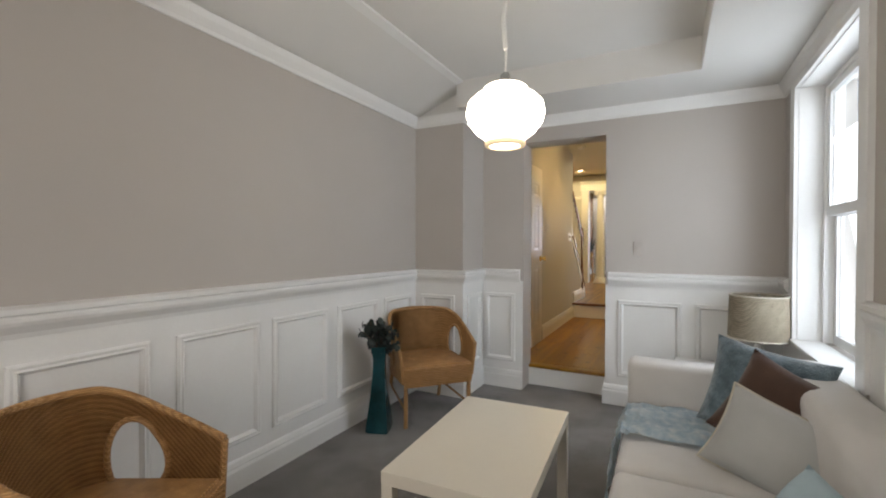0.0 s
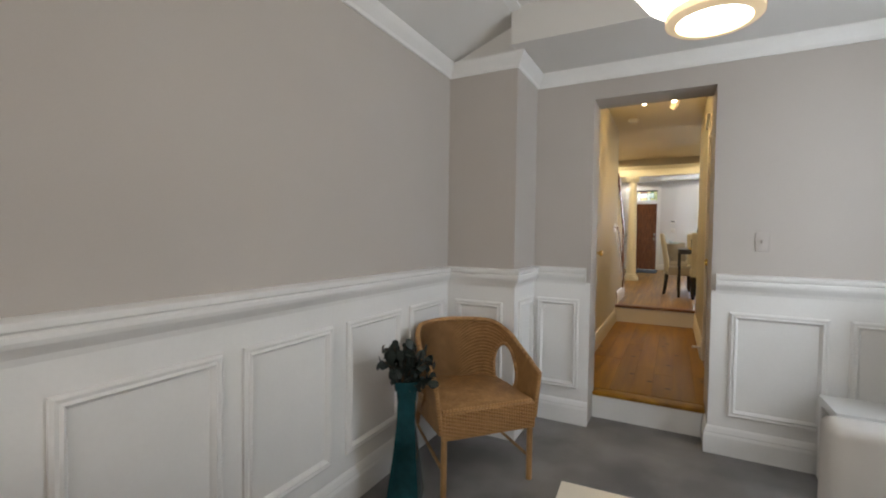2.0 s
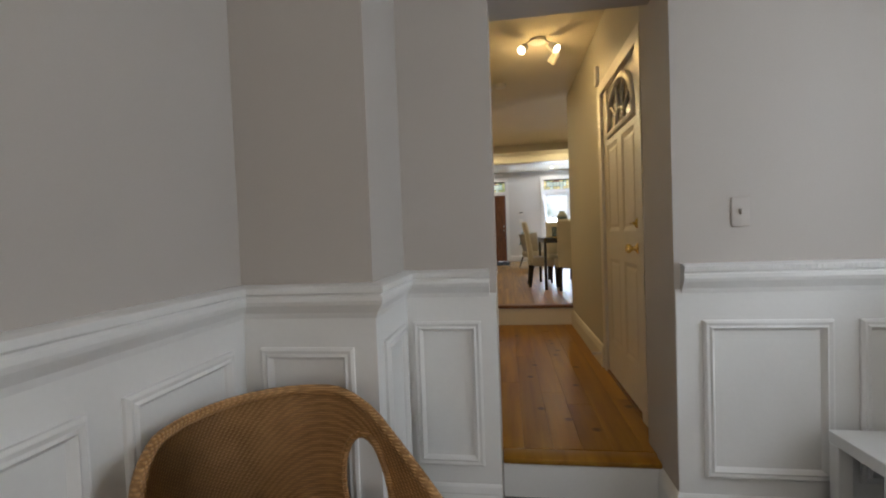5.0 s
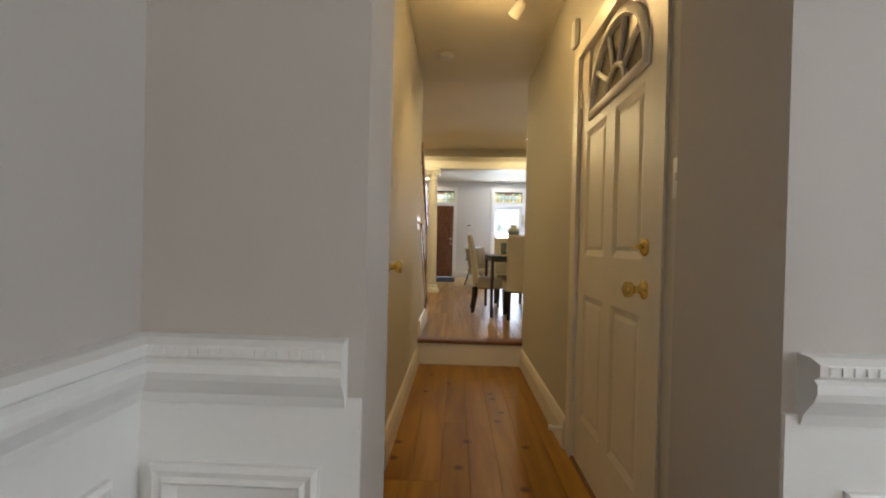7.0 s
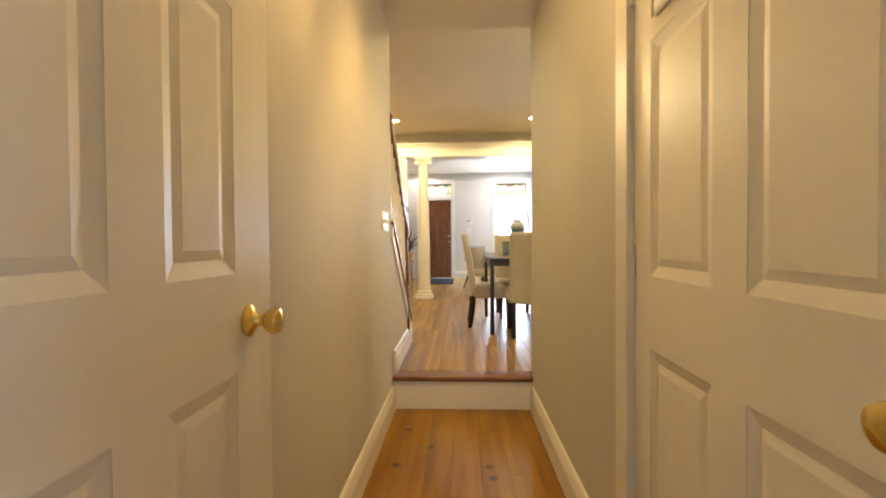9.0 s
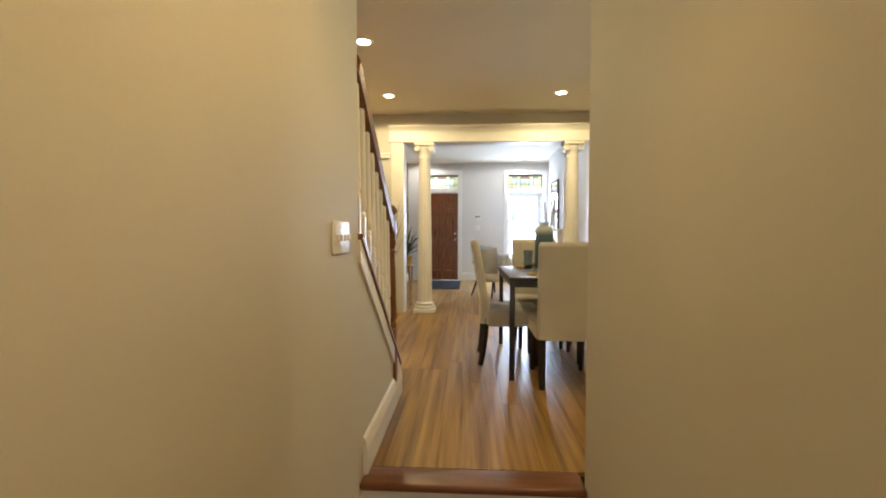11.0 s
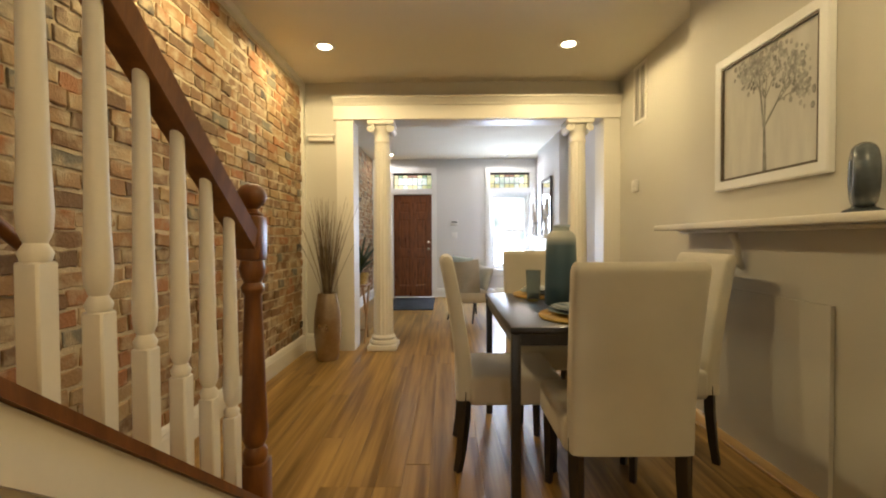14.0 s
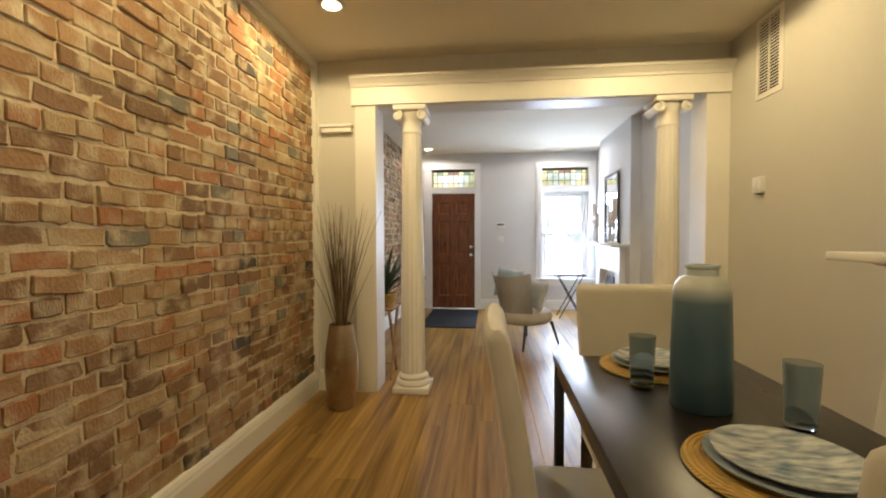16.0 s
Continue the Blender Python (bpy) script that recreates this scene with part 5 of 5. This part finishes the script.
rv = thing("ring_vase", pose(1.40, 8.82, 1.655, 0, 0, 52), "slate grey ceramic ring vase on the mantel", "vase")
bm = tube(B(), [(0.078 * math.cos(2 * math.pi * k / 40), 0, 0.132 + 0.085 * math.sin(2 * math.pi * k / 40)) for k in range(40)], 0.038, 16, True)
part("ring", bm, PEWTER, rv)
part("foot", lathe(B(), [(0.06, 0), (0.06, 0.008), (0.035, 0.02), (0.03, 0.03), (0.001, 0.03)], 24), PEWTER, rv)
# painting
pc = thing("framed_painting", pose(1.508, 9.445, 2.215), "grey tree painting in a white frame", "painting")
hw, hh = 0.385, 0.375
part("frame", sweep(B(), [(-hw, -hh), (hw, -hh), (hw, hh), (-hw, hh)], [(0, 0), (0, 0.028), (0.008, 0.032), (0.050, 0.030), (0.050, 0)], True, Matrix(((0, 0, -1, 0), (1, 0, 0, 0), (0, 1, 0, 0), (0, 0, 0, 1)))), WHITE, pc, "white frame", False)
part("inner_edge", sweep(B(), [(-hw + 0.051, -hh + 0.051), (hw - 0.051, -hh + 0.051), (hw - 0.051, hh - 0.051), (-hw + 0.051, hh - 0.051)], [(0, 0), (0, 0.026), (0.012, 0.026), (0.012, 0)], True, Matrix(((0, 0, -1, 0), (1, 0, 0, 0), (0, 1, 0, 0), (0, 0, 0, 1)))), DARKLINE, pc, "thin dark inner edge", False)
part("canvas", boxes((-0.014, -0.004, -hw + 0.06, hw - 0.06, -hh + 0.06, hh - 0.06)), CANVAS, pc)
rng = random.Random(9)
trunk, blots, coat = B(), B(), [0]


def limb(p, ang, ln, w, depth):
    q = (p[0] + ln * math.sin(ang), p[1] + ln * math.cos(ang))
    q = (max(-0.30, min(0.30, q[0])), max(-0.31, min(0.30, q[1])))
    nx, ny = math.cos(ang) * w, -math.sin(ang) * w
    coat[0] += 1
    dx = -0.0146 - 0.000008 * coat[0]
    vs = [trunk.verts.new((dx, a, b)) for a, b in ((p[0] - nx, p[1] - ny), (p[0] + nx, p[1] + ny), (q[0] + nx * 0.6, q[1] + ny * 0.6), (q[0] - nx * 0.6, q[1] - ny * 0.6))]
    trunk.faces.new(vs)
    if depth:
        for _ in range(3 if depth > 1 else 2):
            limb(q, ang + rng.uniform(-0.75, 0.75), ln * rng.uniform(0.55, 0.8), w * 0.55, depth - 1)
    if depth < 3:
        for _ in range(4):
            coat[0] += 1
            dx = -0.0146 - 0.000008 * coat[0]
            a, b, r = q[0] + rng.gauss(0, 0.035), q[1] + rng.gauss(0, 0.035), rng.uniform(0.006, 0.014)
            if abs(a) < 0.30 and -0.2 < b < 0.30:
                blots.faces.new([blots.verts.new((dx, a + r * math.cos(2 * math.pi * k / 6 + r), b + 1.3 * r * math.sin(2 * math.pi * k / 6))) for k in range(6)])


limb((0.0, -0.31), 0.02, 0.22, 0.014, 4)
part("painted_trunk", trunk, PAINTDK, pc, smooth=False)
part("painted_leaves", blots, PAINTLT, pc, smooth=False)
# vent and thermostat
vn = thing("wall_vent", pose(EW, 11.222, 2.885), "tall white return-air grille high on wall", "vent")
part("frame", sweep(B(), [(-0.133, -0.265), (0.133, -0.265), (0.133, 0.265), (-0.133, 0.265)], [(0, 0), (0, 0.008), (0.028, 0.012), (0.028, 0)], True, Matrix(((0, 0, -1, 0), (1, 0, 0, 0), (0, 1, 0, 0), (0, 0, 0, 1)))), CREAM, vn)
part("backing", boxes((-0.002, 0.0, -0.11, 0.11, -0.24, 0.24)), SHADOWGAP, vn)
part("mullion", boxes((-0.011, -0.003, -0.006, 0.006, -0.24, 0.24)), CREAM, vn)
for k in range(24):
    z = -0.235 + k * 0.0198
    part("slat", box(B(), -0.010, -0.003, -0.108, 0.108, z, z + 0.006), CREAM, vn)
th = thing("thermostat", pose(EW, 11.29, 2.05), "small white wall thermostat", "thermostat")
part("body", box(B(), -0.035, 0, -0.045, 0.045, -0.05, 0.06, 0.008), PLASTIC, th)
part("dial", box(B(), -0.042, -0.034, -0.02, 0.02, -0.01, 0.03, 0.003), PLASTIC, th)
# tall twig vase
tv = thing("twig_vase", pose(-1.245, 11.36, DZ), "tall champagne metallic floor vase", "vase")
part("body", lathe(B(), [(0.001, 0), (0.088, 0), (0.098, 0.02), (0.118, 0.15), (0.128, 0.28), (0.122, 0.42), (0.100, 0.55), (0.088, 0.63), (0.082, 0.632), (0.092, 0.55), (0.10, 0.4)], 40), BRONZE, tv)
tg = thing("dried_twigs", pose(-1.245, 11.36, DZ + 0.45), "sheaf of thin dried brown twigs", "dried plant")
rng = random.Random(11)
tw_b, tw_f = B(), B()
for k in range(95):
    a, sp, h = rng.uniform(0, 6.28), abs(rng.gauss(0, 0.13)), rng.uniform(0.6, 1.10)
    bend = rng.uniform(-0.06, 0.06)
    pts = []
    for f in (0, 0.25, 0.5, 0.75, 1):
        x, y = (0.02 + sp * f ** 1.5) * math.cos(a) + bend * f * f, (0.02 + sp * f ** 1.5) * math.sin(a) + bend * f * f * 0.5
        pts.append((max(-0.32, x), min(0.26, y), h * f))
    tube(tw_b if k % 3 else tw_f, pts, [0.0028, 0.0026, 0.0024, 0.0019, 0.0011], 5)
tagged(part("twigs", tw_b, TWIG, tg), kind="stuff")
tagged(part("pale_twigs", tw_f, mat("pale_twig", (0.26, 0.19, 0.10), 0.85, scale=20, vary=0.25), tg), kind="stuff")

# ---- front room things ----
fm = thing("door_mat", pose(-0.72, 14.92, DZ), "slate-blue rectangular entrance mat", "mat")
part("fibre_pad", box(B(), -0.40, 0.39, -0.67, 0.80, 0.001, 0.014, 0.005), MATF, fm)
am = thing("alarm_keypad", pose(0.05, FY, 1.86), "small white wall keypad with grey display", "keypad")
part("body", box(B(), -0.075, 0.075, -0.02, 0, -0.005, 0.09, 0.005), PLASTIC, am)
part("display", box(B(), -0.06, 0.06, -0.023, -0.019, 0.045, 0.08), DISPLAY, am)
switch_plate(pose(0.05, FY, 1.66), 2, "white two-gang switch below the keypad")
ac = thing("accent_chair", pose(0.26, 13.42, DZ, 0, 0, -46), "beige accent chair with winged back, dark splayed legs", "armchair")
bm = B()
nu, nv = 26, 10
g = []
for i in range(nu + 1):
    u = -1 + 2 * i / nu
    # gently wrapped back whose corners sweep up and out
    h = 0.83 + 0.045 * abs(u) ** 2.5
    row = []
    for j in range(nv + 1):
        f = j / nv
        half = 0.225 + 0.075 * f
        row.append(bm.verts.new((half * u, -0.25 - 0.13 * f + 0.17 * abs(u) ** 2.2, 0.30 + (h - 0.30) * f)))
    g.append(row)
for i in range(nu):
    for j in range(nv):
        bm.faces.new((g[i][j], g[i + 1][j], g[i + 1][j + 1], g[i][j + 1]))
bmesh.ops.solidify(bm, geom=bm.faces[:], thickness=-0.055)
part("backrest", bm, mat("beige_tweed", (0.50, 0.45, 0.37), 0.9, scale=6, vary=0.08, fine=420, bump=0.3), ac)
seat = B()
lathe(seat, [(0.001, 0.27), (0.27, 0.27), (0.30, 0.30), (0.31, 0.35), (0.295, 0.40), (0.24, 0.425), (0.001, 0.43)], 32)
bmesh.ops.transform(seat, matrix=pose(0, 0.04, 0) @ Matrix.Diagonal((0.95, 1.10, 1, 1)), verts=seat.verts)
part("seat", seat, mat("pale_tweed", (0.54, 0.49, 0.41), 0.9, scale=6, vary=0.06, fine=420, bump=0.3), ac, "rounded padded seat")
for sx in (-1, 1):
    part("leg", tube(B(), [(sx * 0.20, 0.27, 0.27), (sx * 0.25, 0.35, 0)], [0.02, 0.011], 10), BLACKW, ac)
    part("leg", tube(B(), [(sx * 0.20, -0.18, 0.27), (sx * 0.24, -0.27, 0)], [0.02, 0.011], 10), BLACKW, ac)
pillow(pose(0.09, 13.50, DZ + 0.72, -14, 4, -40), 0.38, 0.36, 0.12, PALEBLUE, "pale blue cushion on the accent chair")
pillow(pose(0.40, 13.40, DZ + 0.60, -14, 6, -60), 0.38, 0.34, 0.12, GREYF, "grey cushion on the accent chair")
# plant on a folding stand
ps = thing("folding_stand", pose(-1.16, 12.14, DZ), "folding bamboo tray stand with crossed legs", "plant stand")
for k in range(5):
    part("slat", box(B(), -0.17, 0.17, -0.15 + 0.062 * k, -0.105 + 0.062 * k, 0.62, 0.64, 0.003), CANE, ps)
for sx in (-1, 1):
    part("leg", tube(B(), [(sx * 0.15, -0.16, 0.0), (sx * 0.15, 0.13, 0.62)], 0.013, 8), CANE, ps)
    part("leg", tube(B(), [(sx * 0.13, 0.16, 0.0), (sx * 0.13, -0.13, 0.62)], 0.013, 8), CANE, ps)
part("stretcher", tube(B(), [(-0.15, -0.10, 0.14), (0.15, -0.10, 0.14)], 0.008, 8), CANE, ps)
pp = thing("potted_palm", pose(-1.10, 12.14, DZ + 0.64), "small green palm in a woven pot", "plant")
part("pot", lathe(B(), [(0.001, 0), (0.09, 0), (0.115, 0.12), (0.11, 0.125), (0.095, 0.11), (0.001, 0.10)], 24), STRAW, pp)
rng = random.Random(5)
bm = B()
for s in range(52):
    a, ln, up = rng.uniform(0, 6.28), rng.uniform(0.20, 0.40), rng.uniform(0.40, 0.78)
    prev = None
    for k in range(7):
        f = k / 6
        p = Vector((ln * f * math.cos(a), ln * f * math.sin(a), 0.10 + up * f - 0.36 * ln / 0.3 * f ** 2.2))
        if p.x < -0.40:
            p.x = -0.40
        sd = Vector((-math.sin(a), math.cos(a), 0)) * 0.016 * math.sin(math.pi * min(0.97, f + 0.12))
        cur = (bm.verts.new(p - sd), bm.verts.new(p + sd + Vector((0, 0, 0.004))))
        if prev:
            bm.faces.new((prev[0], prev[1], cur[1], cur[0]))
        prev = cur
part("fronds", bm, FERN, pp)
# front fireplace
fp = thing("fireplace", pose(0, 0, 0), "white fireplace mantel with black arched firebox", "fireplace")
part("shelf", box(B(), 1.35, 1.557, 13.75, 15.15, 1.585, 1.62, 0.006), WHITE, fp)
part("surround", boxes((1.48, 1.557, 13.85, 14.05, DZ, 1.583), (1.48, 1.557, 14.85, 15.05, DZ, 1.583), (1.48, 1.557, 14.05, 14.85, 1.25, 1.583)), WHITE, fp)
bm = B()
vs = [(14.18, DZ)] + [(14.45 - 0.27 * math.cos(math.pi * k / 16), DZ + 0.50 + 0.24 * math.sin(math.pi * k / 16)) for k in range(17)] + [(14.72, DZ)]
fa = bm.faces.new([bm.verts.new((1.556, y, z)) for y, z in vs])
ex = bmesh.ops.extrude_face_region(bm, geom=[fa])
bmesh.ops.translate(bm, vec=(-0.03, 0, 0), verts=[v for v in ex["geom"] if isinstance(v, bmesh.types.BMVert)])
part("firebox", bm, SHADOWGAP, fp, "black arched insert", False)
part("backplate", boxes((1.54, 1.556, 14.052, 14.178, DZ, 1.249), (1.54, 1.556, 14.722, 14.848, DZ, 1.249)), PALE, fp)
fmr = thing("framed_mirror", pose(1.535, 14.45, 1.62), "dark-framed mirror leaning on the mantel", "mirror")
part("frame", sweep(B(), [(-0.33, 0.0), (0.33, 0.0), (0.33, 0.95), (-0.33, 0.95)], [(0, 0), (0, 0.025), (0.04, 0.02), (0.04, 0)], True, Matrix(((0, 0, -1, 0.01), (1, 0, 0, 0), (0, 1, 0, 0), (0, 0, 0, 1)))), DARKLINE, fmr)
part("glass", boxes((0.002, 0.006, -0.295, 0.295, 0.035, 0.915)), MIRROR, fmr)
for y, h in ((13.95, 0.46), (14.12, 0.34), (15.0, 0.46), (14.86, 0.34)):
    c = thing("candlestick", pose(1.44, y, 1.62), "white turned candlestick with pillar candle", "candlestick", "candlesticks")
    part("stick", lathe(B(), [(0.05, 0), (0.05, 0.015), (0.02, 0.03), (0.028, 0.08), (0.016, h * 0.35), (0.026, h * 0.5), (0.015, h * 0.62), (0.045, h * 0.72), (0.045, h * 0.74), (0.001, h * 0.74)], 20), WHITE, c)
    part("candle", lathe(B(), [(0.032, h * 0.74), (0.032, h * 1.25), (0.028, h * 1.26), (0.001, h * 1.255)], 20), IVORY, c)
tt = thing("tray_table", pose(1.12, 15.25, DZ), "small folding tray table by the front window", "tray table")
part("tray", box(B(), -0.22, 0.22, -0.18, 0.18, 0.66, 0.69, 0.008), BLACKW, tt)
for sx in (-1, 1):
    part("leg", tube(B(), [(-0.18, sx * 0.14, 0), (0.18, sx * 0.14, 0.66)], 0.009, 8), BLACKW, tt)
    part("leg", tube(B(), [(0.18, sx * 0.12, 0), (-0.18, sx * 0.12, 0.66)], 0.009, 8), BLACKW, tt)
# added panel: its glow imitates a patch of daylight on the ceiling
cv = thing("flush_light", pose(0.66, 12.94, CZ), "added glowing panel for a patch of daylight on the ceiling", "ceiling light")
part("frame", sweep(B(), [(-0.28, -0.10), (0.28, -0.10), (0.28, 0.10), (-0.28, 0.10)], [(0, 0), (0, -0.016), (0.006, -0.020), (0.020, -0.018), (0.020, 0)], True), WHITE, cv)
part("diffuser", boxes((-0.259, 0.259, -0.079, 0.079, -0.012, -0.002)), glow("cool_patch_glow", (0.86, 0.90, 1.0), 2.2), cv, "cool white glow of the daylight patch")

# ---- pieces: floor boards and bricks ----


def boards(floor_name, label, x0, x1, y0, y1, z, width, material, seed, lens=(1.3, 2.4)):
    fl = tagged(new(floor_name), label, kind="structure")
    rng = random.Random(seed)
    shared = {}
    n = round((x1 - x0) / width)
    w = (x1 - x0) / n
    for i in range(n):
        y = y0
        first = rng.uniform(0.35, 1.0)
        while y < y1 - 1e-3:
            ln = round(rng.uniform(*lens) * first, 1)
            first = 1.0
            if y + ln > y1 - 0.35:
                ln = round(y1 - y, 3)
            key = ln
            if key not in shared:
                bm = box(B(), 0.0003, w - 0.0003, 0.0003, ln - 0.0003, -0.02, 0, 0.0009, 1)
                bmesh.ops.recalc_face_normals(bm, faces=bm.faces)
                me = bpy.data.meshes.new("plank")
                bm.to_mesh(me)
                bm.free()
                me.materials.append(material)
                shared[key] = me
            o = new("plank", shared[key])
            o.parent = fl
            o.location = (x0 + i * w, y, z)
            y += ln
    return fl


boards("floor_hall", "glossy amber knotty pine boards", HL + 0.001, HR + 0.04, 4.50, HY1 - 0.03, HZ, 0.145, PINE, 1)
boards("floor_dining", "brown streaked hardwood boards", BW, EW + 0.03, HY1 + 0.10, FY, DZ, 0.125, OAK, 2)


def brick_wall(wall_name, label, y0, y1, z0, z1, near, seed):
    wall = tagged(new(wall_name), label, kind="structure")
    rng = random.Random(seed)
    shapes = []
    for k in range(16):
        # a worn block: uneven outline, rounded corners, slightly domed face
        bm = B()
        ln, h = 0.205, 0.068
        ring, c = [], rng.uniform(0.003, 0.010)
        for y, z in ((c, 0), (ln * 0.35, 0), (ln * 0.68, 0), (ln - c, 0), (ln, c), (ln, h - c), (ln - c, h), (ln * 0.66, h), (ln * 0.33, h), (c, h), (0, h - c), (0, c)):
            ring.append((y + rng.uniform(-0.009, 0.006), z + rng.uniform(-0.0065, 0.0045)))
        back = [bm.verts.new((-0.03, y, z)) for y, z in ring]
        lip = [bm.verts.new((rng.uniform(-0.006, -0.001), y, z)) for y, z in ring]
        mid = [bm.verts.new((rng.uniform(0.0, 0.004), ln / 2 + (y - ln / 2) * 0.95, h / 2 + (z - h / 2) * 0.86)) for y, z in ring]
        for q in range(12):
            bm.faces.new((back[q], back[(q + 1) % 12], lip[(q + 1) % 12], lip[q]))
            bm.faces.new((lip[q], lip[(q + 1) % 12], mid[(q + 1) % 12], mid[q]))
        bm.faces.new(mid)
        bmesh.ops.recalc_face_normals(bm, faces=bm.faces)
        me = bpy.data.meshes.new("brick")
        bm.to_mesh(me)
        bm.free()
        me.materials.append(BRICK)
        shapes.append(me)
    verts, faces = [], []
    row, count = 0, 0
    z = z0
    while z + 0.06 < z1:
        y = y0 + (0.0 if row % 2 else -0.107)
        header = row % 4 == 3
        while y < y1:
            step = rng.uniform(0.10, 0.125) if header or rng.random() < 0.22 else rng.uniform(0.19, 0.225)
            a, b = max(y, y0), min(y + step - 0.005 - rng.uniform(0, 0.009), y1)
            sc = (b - a) / 0.205
            if b - a > 0.03:
                me = shapes[rng.randrange(16)]
                out = rng.uniform(-0.006, 0.006) if rng.random() < 0.9 else rng.uniform(0.006, 0.012)
                dz, tilt = 0.010 * noise.noise((a * 0.9, row * 0.35, seed)) + rng.uniform(-0.003, 0.003), rng.uniform(-1.6, 1.6)
                m = pose(BW + out, a, z + dz, tilt, 0, 0) @ Matrix.Diagonal((1, sc, rng.uniform(0.93, 1.06), 1))
                if near and near[0] < a < near[1] and near[2] < z < near[3] and count < 300:
                    o = new("brick", me)
                    o.parent, o.matrix_basis = wall, m
                    count += 1
                else:
                    n = len(verts)
                    verts += [m @ v.co for v in me.vertices]
                    faces += [[n + i for i in p.vertices] for p in me.polygons]
            y += step
        z += 0.0775
        row += 1
    me = bpy.data.meshes.new("bricks")
    me.from_pydata(verts, [], faces)
    me.materials.append(BRICK)
    o = tagged(new("bricks", me), kind="stuff")
    o.parent = wall


brick_wall("wall_brick", "exposed old brick wall in orange, tan and soot", 6.4, 11.64, 0.30, CZ - 0.03, (8.7, 10.25, 0.6, 2.9), 3)
brick_wall("wall_front_brick", "exposed old brick wall of the front room", 12.03, FY, 0.61, CZ - 0.01, None, 6)
